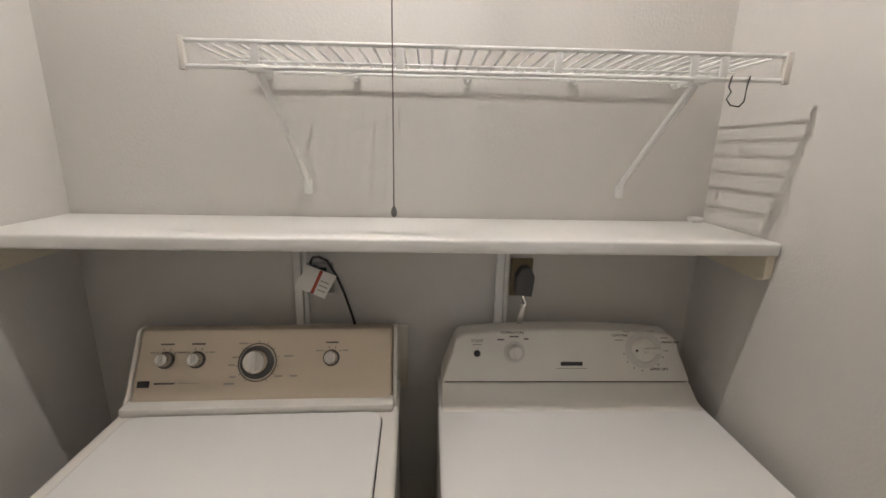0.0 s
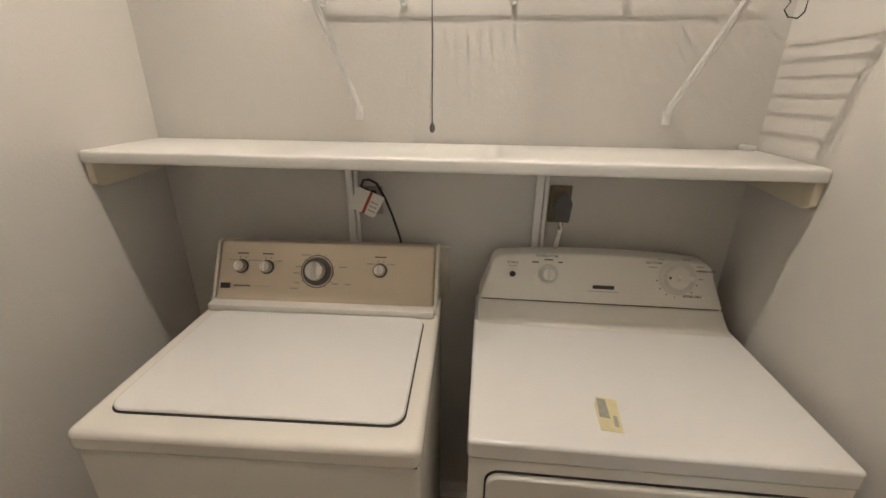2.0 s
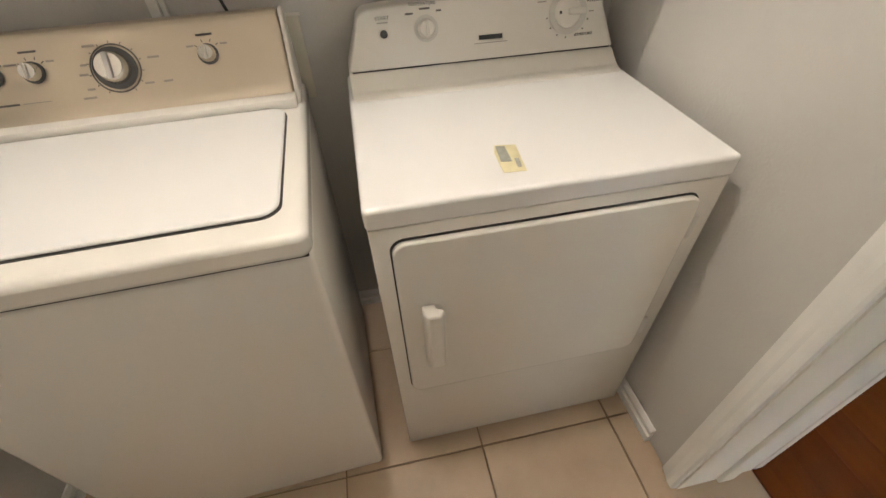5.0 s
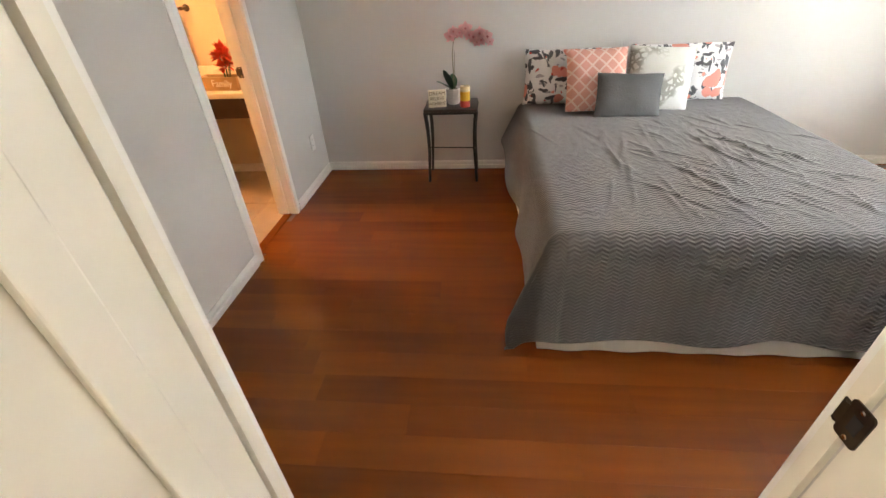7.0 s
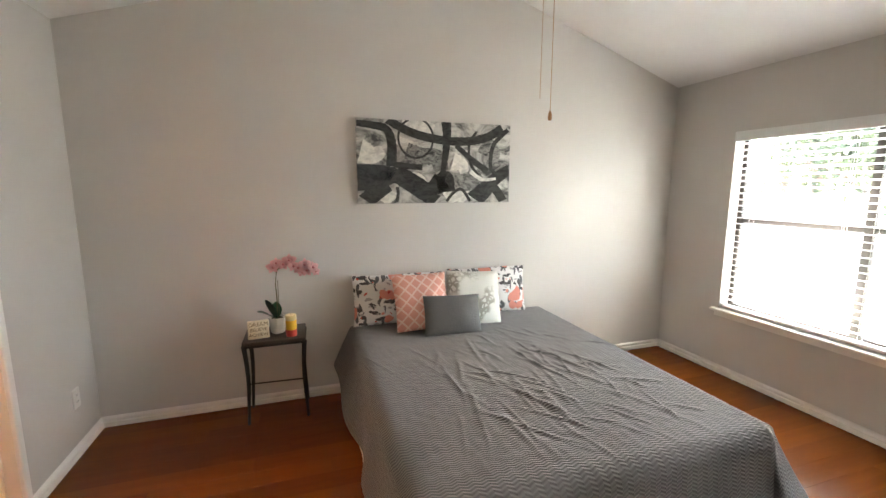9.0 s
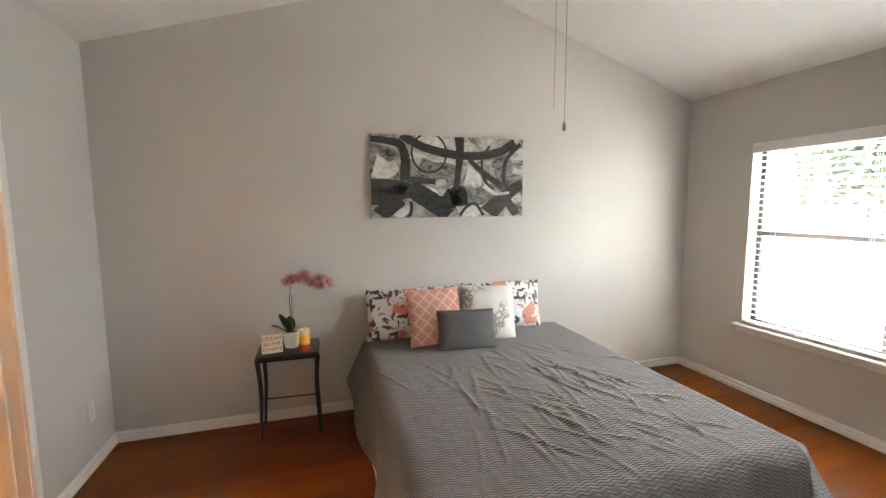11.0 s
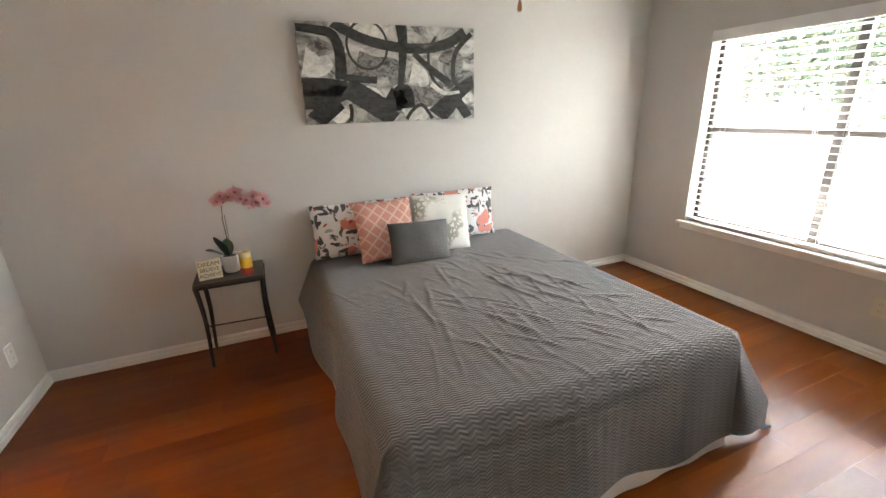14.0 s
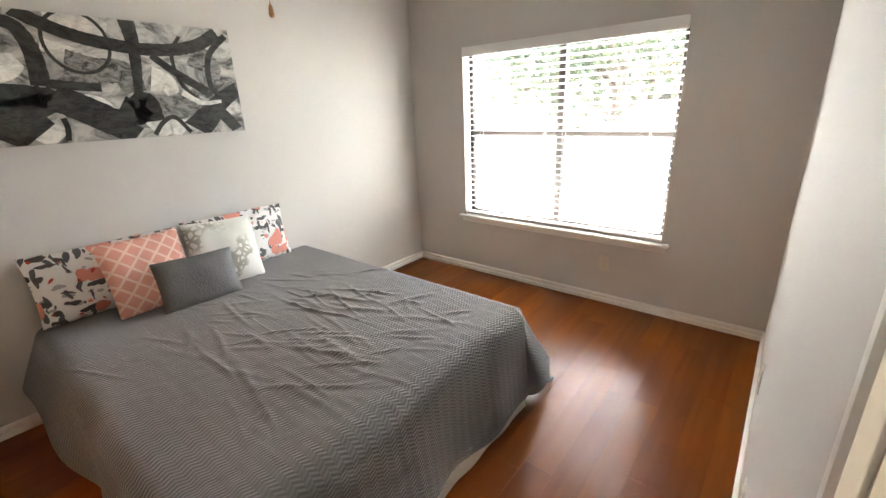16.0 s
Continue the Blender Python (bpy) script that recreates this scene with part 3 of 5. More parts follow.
def strike(loc, turn):
    t = thing("strike_plate", "aged bronze strike plate on a white door jamb", "strike plate", "", loc)
    t.matrix_basis = Matrix.Translation(loc) @ pose(0, 0, 0, 0, 0, turn)
    bm = prism(rounded(-0.014, 0.020, -0.030, 0.030, 0.006, 3), "y", 0.0, 0.0022, 0.0)
    part("plate", bm, BRONZE, t)
    part("lip", tube([(0.019, 0.001, -0.018), (0.024, 0.003, -0.018), (0.028, 0.001, -0.018)], 0.0018, 6, tube([(0.019, 0.001, 0.018), (0.024, 0.003, 0.018), (0.028, 0.001, 0.018)], 0.0018, 6, box(0.018, 0.029, 0.0, 0.0025, -0.02, 0.02, 0.001))), BRONZE, t)
    part("latch_hole", box(-0.006, 0.008, 0.0022, 0.0028, -0.012, 0.012), DARK, t, "dark latch hole")
    for z in (-0.023, 0.023):
        part("screw", lathe([(0.0035, 0), (0.0035, 0.001), (0.002, 0.0016)], Matrix.Translation((0.002, 0.002, z)) @ pose(0, 0, 0, -90), 10), CHROME, t)


strike((1.493, DY0, 0.915), 0)
strike((HX1, BY1 + 0.10, 0.945), 90)


# ---- laundry ----
def knob(parent, m, r, h, material, dial=None, name="knob", label=""):
    k = part(name, lathe([(r, 0), (r * 1.0, h * 0.25), (r * 0.86, h * 0.9), (r * 0.78, h), (0.001, h)], m, 28), material, parent, label)
    if dial is not None:
        part("grip", box(-r * 0.16, r * 0.16, -r * 0.78, r * 0.78, h, h + 0.006, 0.002), dial, k).matrix_basis = m
    return k


def ring(parent, m, r0, r1, material, h=0.001, name="dial_ring"):
    bm = bmesh.new()
    n = 40
    loops = []
    for r, z in ((r0, 0), (r0, h), (r1, h), (r1, 0)):
        loops.append([bm.verts.new(m @ Vector((r * math.cos(2 * math.pi * k / n), r * math.sin(2 * math.pi * k / n), z))) for k in range(n)])
    for a in range(4):
        p, q = loops[a], loops[(a + 1) % 4]
        for k in range(n):
            bm.faces.new((p[k], p[(k + 1) % n], q[(k + 1) % n], q[k]))
    bmesh.ops.recalc_face_normals(bm, faces=bm.faces[:])
    return part(name, bm, material, parent)


def bar(parent, m, x, y, w, h, material, name="printed_mark"):
    b = part(name, box(x - w / 2, x + w / 2, y - h / 2, y + h / 2, 0, 0.0006), material, parent)
    b.matrix_basis = m
    return b


def washer():
    t = thing("washing_machine", "cream-white top-loading washing machine with silver console", "washing machine")
    W, D = 0.327, 0.60
    # origin: middle of the front edge, on the floor
    t.matrix_basis = pose(0.128, 1.075, 0, 0, 0, 2.0)
    part("body", box(-W, W, 0.008, D, 0.025, 0.875, 0.012, 3), ENAMEL_W, t)
    top = part("top", prism(rounded(-W - 0.003, W + 0.003, 0, D, 0.02, 5), "z", 0.879, 0.925, 0.0), ENAMEL_W, t)
    bev = top.modifiers.new("soft_edge", "BEVEL")
    bev.width, bev.segments, bev.limit_method, bev.angle_limit = 0.012, 4, "ANGLE", radians(50)
    part("seam", box(-W + 0.006, W - 0.006, 0.011, D - 0.01, 0.874, 0.88), GAP_SHADE, t)
    part("lid_gap", prism(rounded(-0.2925, 0.2925, 0.0535, 0.4365, 0.033, 6), "z", 0.9245, 0.9262), GAP_SHADE, t)
    lid = part("lid", prism(rounded(-0.290, 0.290, 0.056, 0.434, 0.032, 6), "z", 0.9265, 0.9345), ENAMEL, t, "white enamel lid")
    bev = lid.modifiers.new("soft_edge", "BEVEL")
    bev.width, bev.segments, bev.limit_method, bev.angle_limit = 0.005, 3, "ANGLE", radians(50)
        # console: sloping front panel
    side = [(0.460, 0.925), (0.600, 0.925), (0.605, 1.075), (0.585, 1.092), (0.558, 1.092), (0.550, 1.082), (0.482, 0.962), (0.466, 0.945)]
    con = part("console", prism(side, "x", -0.312, 0.312, 0.010, 3), SILVER, t, "silver sloping control panel")
    part("console_end", prism([(u, v) for u, v in side], "x", 0.313, 0.322, 0.003), PLASTW, t)
    part("console_end", prism([(u, v) for u, v in side], "x", -0.322, -0.313, 0.003), PLASTW, t)
    part("console_foot", box(-0.316, 0.316, 0.438, 0.50, 0.925, 0.948, 0.006), ENAMEL_W, t)
    # panel frame: x right, y up the slope, z outward
    nrm = Vector((0, -(1.082 - 0.962), 0.550 - 0.482)).normalized()
    up = Vector((0, 0.550 - 0.482, 1.082 - 0.962)).normalized()
    m = Matrix(((1, up.x, nrm.x, 0), (0, up.y, nrm.y, 0.516), (0, up.z, nrm.z, 1.022), (0, 0, 0, 1)))
    P = lambda x, y, z=0.0008: m @ Matrix.Translation((x, y, z))
    for x in (-0.242, -0.168, 0.158):
        ring(t, P(x, 0.008), 0.017, 0.0205, GREYPL, 0.003)
        knob(t, P(x, 0.008), 0.0175, 0.022, CHROME, KNOBW, label="round chrome knob")
        for a in (-50, -20, 15, 50):
            bar(t, P(x, 0.008) @ pose(0, 0, 0, 0, 0, a), 0, 0.027, 0.0016, 0.006, INK)
        for dx in (-0.032, 0.034):
            bar(t, P(x, 0), dx, 0.026, 0.014, 0.0035, INKL)
        bar(t, P(x, 0), 0, 0.046, 0.032, 0.004, INK)
    ring(t, P(-0.022, 0.0), 0.044, 0.047, INK, 0.0008)
    ring(t, P(-0.022, 0.0), 0.030, 0.040, GREYPL, 0.006)
    knob(t, P(-0.022, 0.0), 0.031, 0.030, CHROME, KNOBW, "dial", "large chrome programme dial")
    for a in range(-150, 160, 25):
        bar(t, P(-0.022, 0.0) @ pose(0, 0, 0, 0, 0, a), 0, 0.050, 0.0015, 0.004, INK)
    for x, y, w in ((-0.078, 0.012, 0.012), (-0.083, -0.006, 0.016), (-0.078, -0.034, 0.014), (-0.085, -0.050, 0.025), (0.052, 0.014, 0.022), (0.032, -0.034, 0.018), (0.068, -0.034, 0.018), (-0.06, 0.046, 0.022)):
        bar(t, P(x, 0), 0, y, w, 0.004, INKL)
    bar(t, P(-0.285, 0), 0, -0.048, 0.028, 0.015, DARK, "badge")
    bar(t, P(-0.236, 0), 0, -0.047, 0.048, 0.004, INK)
    bar(t, P(-0.180, 0), 0, -0.047, 0.05, 0.0015, INKL)
    for x in (-0.28, 0.28):
        for y in (0.06, 0.54):
            part("foot", lathe([(0.02, 0), (0.022, 0.012), (0.012, 0.014), (0.012, 0.028)], Matrix.Translation((x, y, 0)), 14), DARK, t)


def dryer():
    t = thing("clothes_dryer", "white front-loading clothes dryer with a cream console", "clothes dryer")
    t.matrix_basis = pose(0.877, 1.132, 0, 0, 0, 0)
    W, D = 0.337, 0.58
    part("body", box(-W, W, 0.004, D, 0.02, 0.870, 0.003, 2), ENAMEL_W, t)
    top = part("top", prism(rounded(-W - 0.003, W + 0.003, 0.0, D, 0.01, 4), "z", 0.872, 0.915), ENAMEL, t, "white enamel top")
    bev = top.modifiers.new("soft_edge", "BEVEL")
    bev.width, bev.segments, bev.limit_method, bev.angle_limit = 0.007, 3, "ANGLE", radians(50)
    part("seam", box(-W + 0.004, W - 0.004, 0.007, D - 0.01, 0.866, 0.873), GAP_SHADE, t)
    # door on the front, facing -y
    x0, x1, z0, z1 = -0.303, 0.287, 0.345, 0.842
    part("door_gap", prism(rounded(x0 - 0.003, x1 + 0.003, z0 - 0.003, z1 + 0.003, 0.028, 6), "y", 0.0025, 0.006), GAP_SHADE, t)
    door = part("door", prism(rounded(x0, x1, z0, z1, 0.026, 6), "y", -0.010, 0.004), ENAMEL_W, t, "cream-white rectangular dryer door")
    bev = door.modifiers.new("soft_edge", "BEVEL")
    bev.width, bev.segments, bev.limit_method, bev.angle_limit = 0.005, 3, "ANGLE", radians(50)
    part("handle_recess", prism(rounded(-0.258, -0.214, 0.49, 0.672, 0.02, 5), "y", -0.0115, -0.009), PLASTW, door)
    han = part("handle", prism([(-0.262, -0.010), (-0.262, -0.034), (-0.254, -0.046), (-0.228, -0.046), (-0.220, -0.036), (-0.220, -0.028), (-0.234, -0.022), (-0.234, -0.010)], "z", 0.497, 0.675), PLASTW, door, "cream plastic pull handle")
    bev = han.modifiers.new("soft_edge", "BEVEL")
    bev.width, bev.segments = 0.004, 2
    for z in (0.43, 0.76):
        part("hinge", box(0.288, 0.303, -0.006, 0.004, z - 0.03, z + 0.03, 0.002), KNOBW, t)
    # console with rounded shoulders, narrower at the top
    def shape(w, wt, z0, z1, y0, y1, y2):
        bm = bmesh.new()
        n = 7
        front, back = [], []
        pts = [(-w, z0)]
        r = 0.035
        for k in range(n + 1):
            a = radians(180 - 90 * k / n)
            pts.append((-wt + r + r * math.cos(a), z1 - r - 0.012 + r * math.sin(a)))
        for k in range(1, 8):
            u = -1 + 2 * k / 8
            pts.append((u * (wt - r), z1 - 0.012 + 0.012 * (1 - u * u)))
        for k in range(n + 1):
            a = radians(90 - 90 * k / n)
            pts.append((wt - r + r * math.cos(a), z1 - r - 0.012 + r * math.sin(a)))
        pts.append((w, z0))
        for x, z in pts:
            f = (z - z0) / (z1 - z0)
            front.append(bm.verts.new((x, y0 + (y1 - y0) * f, z)))
            back.append(bm.verts.new((x, y2, z)))
        bm.faces.new(front)
        bm.faces.new(back[::-1])
        k = len(pts)
        for i in range(k):
            j = (i + 1) % k
            bm.faces.new((front[j], front[i], back[i], back[j]))
        bmesh.ops.recalc_face_normals(bm, faces=bm.faces[:])
        bmesh.ops.bevel(bm, geom=[e for e in bm.edges if len(e.link_faces) == 2 and abs(e.link_faces[0].normal.dot(e.link_faces[1].normal)) < 0.4], offset=0.006, segments=3, affect="EDGES", profile=0.5)
        return bm
    part("console_base", prism([(0.405, 0.915), (0.575, 0.915), (0.575, 0.952), (0.476, 0.952), (0.460, 0.940), (0.436, 0.925)], "x", -0.330, 0.330, 0.004), PLASTW, t)
    part("console_seam", box(-0.322, 0.322, 0.481, 0.572, 0.950, 0.956), GAP_SHADE, t)
    part("console", shape(0.330, 0.300, 0.955, 1.086, 0.476, 0.520, 0.575), PLASTW, t, "cream plastic control panel with rounded shoulders")
    nrm = Vector((0, -(1.086 - 0.955), 0.044)).normalized()
    up = Vector((0, 0.044, 1.086 - 0.955)).normalized()
    m = Matrix(((1, up.x, nrm.x, 0), (0, up.y, nrm.y, 0.500), (0, up.z, nrm.z, 1.027), (0, 0, 0, 1)))
    P = lambda x, y, z=0.001: m @ Matrix.Translation((x, y, z))
    knob(t, P(-0.238, -0.002), 0.0085, 0.008, DARK, label="dark start button", name="start_button")
    words("START", 0.011, P(-0.238, 0.030), INK, t)
    bar(t, P(-0.238, 0), 0, 0.021, 0.024, 0.0022, INKL)
    ring(t, P(-0.140, 0.002), 0.020, 0.028, KNOBW, 0.0012)
    knob(t, P(-0.140, 0.002), 0.0205, 0.020, PLASTW, PLASTW)
    words("TEMPERATURE", 0.0095, P(-0.145, 0.052), INK, t)
    for x, y, w in ((-0.176, 0.034, 0.018), (-0.140, 0.042, 0.024), (-0.108, 0.036, 0.012)):
        bar(t, P(x, 0), 0, y, w, 0.004, INK)
    bar(t, P(0.012, 0), 0, -0.028, 0.058, 0.010, DARK, "badge")
    bar(t, P(0.012, 0), 0, -0.040, 0.082, 0.0016, INKL)
    ring(t, P(0.206, 0.008), 0.034, 0.048, KNOBW, 0.0012)
    knob(t, P(0.206, 0.008), 0.034, 0.012, PLASTW, None, "dial", "pale timer dial")
    part("grip", box(-0.005, 0.036, -0.007, 0.007, 0.012, 0.024, 0.003), PLASTW, t).matrix_basis = P(0.206, 0.008)
    bar(t, P(0.206, 0.008, 0.0135), -0.024, 0.0, 0.006, 0.006, DARK)
    for a in (100, 125, 150, 175, 200, 225, 250):
        bar(t, P(0.206, 0.008) @ pose(0, 0, 0, 0, 0, a), 0, 0.054, 0.003, 0.0035, INK)
    for x, y, w in ((0.160, 0.056, 0.018), (0.140, 0.034, 0.022), (0.226, 0.058, 0.02), (0.262, 0.040, 0.02), (0.266, 0.006, 0.012)):
        bar(t, P(x, 0), 0, y, w, 0.0025, INKL)
    words("COTTONS", 0.009, P(0.142, 0.046), INK, t)
    words("TIMED DRY", 0.009, P(0.248, -0.042), INK, t)
    words("WRINKLE FREE", 0.0075, P(0.278, 0.028), INK, t)
    for x in (-0.29, 0.29):
        for y in (0.06, 0.52):
            part("foot", lathe([(0.02, 0), (0.022, 0.010), (0.012, 0.012), (0.012, 0.024)], Matrix.Translation((x, y, 0)), 14), DARK, t)
    s = thing("sticker", "torn yellowed sticker on the dryer top", "sticker", "", (0.812, 1.228, 0.915))
    s.rotation_euler = (0, 0, radians(-4))
    part("backing", prism([(-0.022, -0.046), (0.019, -0.047), (0.022, 0.043), (0.004, 0.045), (-0.018, 0.047), (-0.024, 0.02)], "z", 0.0005, 0.0012), TAPE, s)
    part("panel", prism([(-0.019, -0.012), (0.001, -0.014), (0.0, 0.040), (-0.017, 0.042)], "z", 0.0014, 0.0018), STICKG, s)
    part("panel", prism([(0.006, -0.034), (0.014, -0.033), (0.015, -0.006), (0.007, -0.004)], "z", 0.0014, 0.0018), STICKG, s)


washer()
dryer()

# board shelf with cleats
sh = thing("wall_shelf", "white painted board shelf on cream cleats above the machines", "shelf")
bd = part("board", prism([(1.470, 1.336), (1.734, 1.336), (1.734, 1.366), (1.470, 1.366)], "x", LX0 + 0.001, LX1 - 0.001, 0.006, 3), SHELFW, sh)
for x0, x1 in ((LX0 + 0.001, LX0 + 0.02), (LX1 - 0.02, LX1 - 0.001)):
    part("cleat", prism([(1.480, 1.336), (1.733, 1.336), (1.733, 1.285), (1.50, 1.275), (1.480, 1.285)], "x", x0, x1, 0.002), CLEAT, sh, "cream wooden end cleat")
part("end_block", box(1.205, 1.235, 1.705, 1.733, 1.3665, 1.380, 0.003), SHELFW, sh)
for x, zb in ((0.163, 1.06), (0.712, 1.085)):
    part("wall_batten", box(x - 0.017, x + 0.004, 1.722, 1.7348, zb - 0.20, 1.3355, 0.002), TRIM, sh)
    part("wall_batten", box(x + 0.007, x + 0.018, 1.726, 1.7348, zb - 0.20, 1.3355, 0.002), TRIM, sh)

# wire shelf
ws = thing("wire_shelf", "white vinyl-coated wire closet shelf on angled braces", "wire shelf")
x0, x1, yf, zf, zb = 0.075, 1.162, 1.442, 1.722, 1.680
yb = 1.715
for y, z, r in ((yf, zf, 0.0042), (yf, zb, 0.0042), (yb, zf - 0.008, 0.0035), (1.58, zf - 0.008, 0.0028)):
    part("rail", tube([(x0, y, z), (x1, y, z)], r), WIREW, ws)
n = 41
for i in range(n):
    x = x0 + 0.012 + (x1 - x0 - 0.024) * i / (n - 1)
    part("cross_wire", tube([(x, yb + 0.008, zf - 0.004), (x, yf + 0.004, zf), (x, yf - 0.003, zf - 0.003)], 0.0027, 6), WIREW, ws)
for x in (x0, x1):
    part("end_cap", box(x - 0.006, x + 0.006, yf - 0.006, yf + 0.006, zb - 0.007, zf + 0.007, 0.002), PLASTW, ws)
for x in (0.20, 0.455, 0.74, 0.99, 1.045):
    part("front_tie", box(x - 0.007, x + 0.007, yf - 0.003, yf + 0.003, zb, zf, 0.001), WIREW, ws)
for xt, xb in ((0.20, 0.198), (1.005, 1.010)):
    part("brace", tube([(xt, yf + 0.01, zb - 0.004), (xt, yf + 0.02, zb - 0.012), (xb, 1.722, 1.468), (xb, 1.728, 1.45)], 0.0075, 8), WIREW, ws)
    part("brace_foot", box(xb - 0.011, xb + 0.011, 1.727, 1.7345, 1.425, 1.462, 0.003), WIREW, ws)
    part("brace_clip", box(xt - 0.016, xt + 0.016, yf - 0.004, yf + 0.045, zb - 0.008, zb + 0.006, 0.003), WIREW, ws)
for x in (0.12, 0.33, 0.60, 0.86, 1.12):
    part("wall_clip", lathe([(0.010, 0), (0.010, 0.012), (0.006, 0.020)], Matrix.Translation((x, 1.7348, zf - 0.012)) @ pose(0, 0, 0, 90), 12), WIREW, ws)
hk = thing("wire_hook", "thin black bent wire hook hanging from the wire shelf", "hook")
part("hook", tube([(1.060, yf - 0.005, zb + 0.006), (1.056, yf - 0.006, zb - 0.014), (1.062, yf - 0.006, zb - 0.022), (1.054, yf - 0.008, zb - 0.035), (1.062, yf - 0.01, zb - 0.046), (1.078, yf - 0.01, zb - 0.048), (1.088, yf - 0.008, zb - 0.038), (1.090, yf - 0.006, zb - 0.01), (1.094, yf - 0.005, zb + 0.006)], 0.0013, 6), DARK, hk)

# ceiling bulb with its pull cord
lb = thing("ceiling_bulb", "bare warm bulb in a white ceiling holder with a pull cord", "ceiling light", "", (0.440, 1.250, HLL))
part("holder", lathe([(0.055, 0), (0.055, -0.012), (0.035, -0.03), (0.030, -0.07), (0.026, -0.075)]), FANW, lb)
part("bulb", lathe([(0.013, -0.075), (0.014, -0.10), (0.028, -0.135), (0.031, -0.155), (0.024, -0.178), (0.008, -0.188)]), BULBM, lb)
part("pull_cord", tube([(0.015, 0.029, -0.052), (0.015, 0.029, -1.21)], 0.0011, 6), CORD, lb)
part("cord_arm", tube([(0, 0.02, -0.05), (0.015, 0.029, -0.052)], 0.003, 6), BRASS, lb)
part("cord_bead", lathe([(0.001, -0.003), (0.004, 0), (0.005, 0.006), (0.003, 0.012), (0.001, 0.014)], Matrix.Translation((0.015, 0.029, -1.224)), 12), CORD, lb)

# sockets, plugs and the water box on the back wall
o = thing("wall_outlet", "grey metal outlet plate with a black plug", "outlet")
part("plate", box(0.172, 0.252, 1.729, 1.7348, 1.155, 1.240, 0.002), PLATEG, o)
part("socket", box(0.20, 0.235, 1.724, 1.729, 1.20, 1.228, 0.003), DARK, o)
pc = thing("power_cord", "black washer power cord with a paper tag", "power cord")
part("plug", box(0.193, 0.216, 1.695, 1.7235, 1.213, 1.238, 0.006), DARK, pc)
part("cable", tube([(0.203, 1.70, 1.232), (0.204, 1.685, 1.252), (0.212, 1.680, 1.268), (0.228, 1.680, 1.270), (0.246, 1.690, 1.258), (0.266, 1.705, 1.21), (0.283, 1.712, 1.16), (0.300, 1.715, 1.10), (0.318, 1.715, 1.03), (0.322, 1.712, 0.96)], 0.0036, 8), DARK, pc)
tag = part("tag", prism([(-0.042, -0.032), (0.036, -0.032), (0.042, 0.034), (-0.038, 0.032)], "z", 0, 0.001), PAPER, pc, "creased white paper tag")
tag.matrix_basis = Matrix.Translation((0.222, 1.664, 1.208)) @ pose(0, 0, 0, 80, 25, 4)
b = part("stripe", box(-0.002, 0.006, -0.031, 0.032, 0.0012, 0.0018), REDP, tag)
for y in (-0.018, -0.006, 0.006):
    part("print_line", box(0.010, 0.032, y, y + 0.003, 0.0012, 0.0016), INKL, tag)
o2 = thing("dryer_outlet", "brown dryer outlet with a grey plug", "outlet")
part("plate", box(0.735, 0.796, 1.728, 1.7348, 1.150, 1.258, 0.003), PLATEB, o2)
d2 = thing("power_cord", "grey dryer plug with a ribbed cord", "power cord")
part("plug", prism([(0.745, 1.165), (0.790, 1.158), (0.795, 1.215), (0.782, 1.243), (0.757, 1.240), (0.744, 1.215)], "y", 1.692, 1.7275, 0.006), GREYPL, d2)
part("cable", tube([(0.770, 1.705, 1.165), (0.768, 1.695, 1.14), (0.760, 1.695, 1.09), (0.755, 1.705, 1.02), (0.752, 1.71, 0.95)], 0.0085, 10), CHROME, d2)
wb = thing("washer_valve_box", "cream recessed washer valve panel on the wall", "wall panel")
part("panel", box(0.178, 0.452, 1.731, 1.7348, 0.86, 1.062, 0.0015), ALMOND, wb)
part("frame_edge", box(0.172, 0.458, 1.727, 1.7306, 1.056, 1.064, 0.0015), PLASTW, wb)

# ---- bedroom: window and blind ----
win = struct("window_1", box(WX0, WX1, BY0 - 0.145, BY0 - 0.143, WZ0, WZ0 + 0.01), FRAMEB, "bronze metal slider window with white blinds")
MX, MZ = 3.02, 1.272
for a in ((WX0, WX1, WZ0 + 0.001, WZ0 + 0.04), (WX0, WX1, WZ1 - 0.04, WZ1 - 0.001)):
    part("window_frame", box(a[0], a[1], BY0 - 0.142, BY0 - 0.095, a[2], a[3], 0.003), FRAMEB, win)
for x, w in ((WX0 + 0.018, 0.017), (MX, 0.026), (WX1 - 0.018, 0.017)):
    part("window_frame", box(x - w, x + w, BY0 - 0.141, BY0 - 0.094, WZ0 + 0.04, WZ1 - 0.04, 0.003), FRAMEB, win)
for a, b_ in ((WX0 + 0.036, MX - 0.027), (MX + 0.027, WX1 - 0.036)):
    part("meeting_rail", box(a, b_, BY0 - 0.138, BY0 - 0.10, MZ - 0.018, MZ + 0.018, 0.003), FRAMEB, win)
    for z0_, z1_ in ((WZ0 + 0.041, MZ - 0.019), (MZ + 0.019, WZ1 - 0.041)):
        p = part("pane", box(a, b_, BY0 - 0.122, BY0 - 0.118, z0_, z1_), GLASS, win)
        p.visible_shadow = False
struct("trim_sill", box(WX0 - 0.05, WX1 + 0.05, BY0 - 0.095, BY0 + 0.045, WZ0 - 0.022, WZ0, 0.006), TRIM, "white painted window sill")
struct("trim_apron", box(WX0 - 0.03, WX1 + 0.03, BY0, BY0 + 0.014, WZ0 - 0.065, WZ0 - 0.024, 0.004), TRIM, "white painted apron under the sill")
bl = thing("window_blind", "white slatted faux-wood blind lowered and tilted open", "blind")
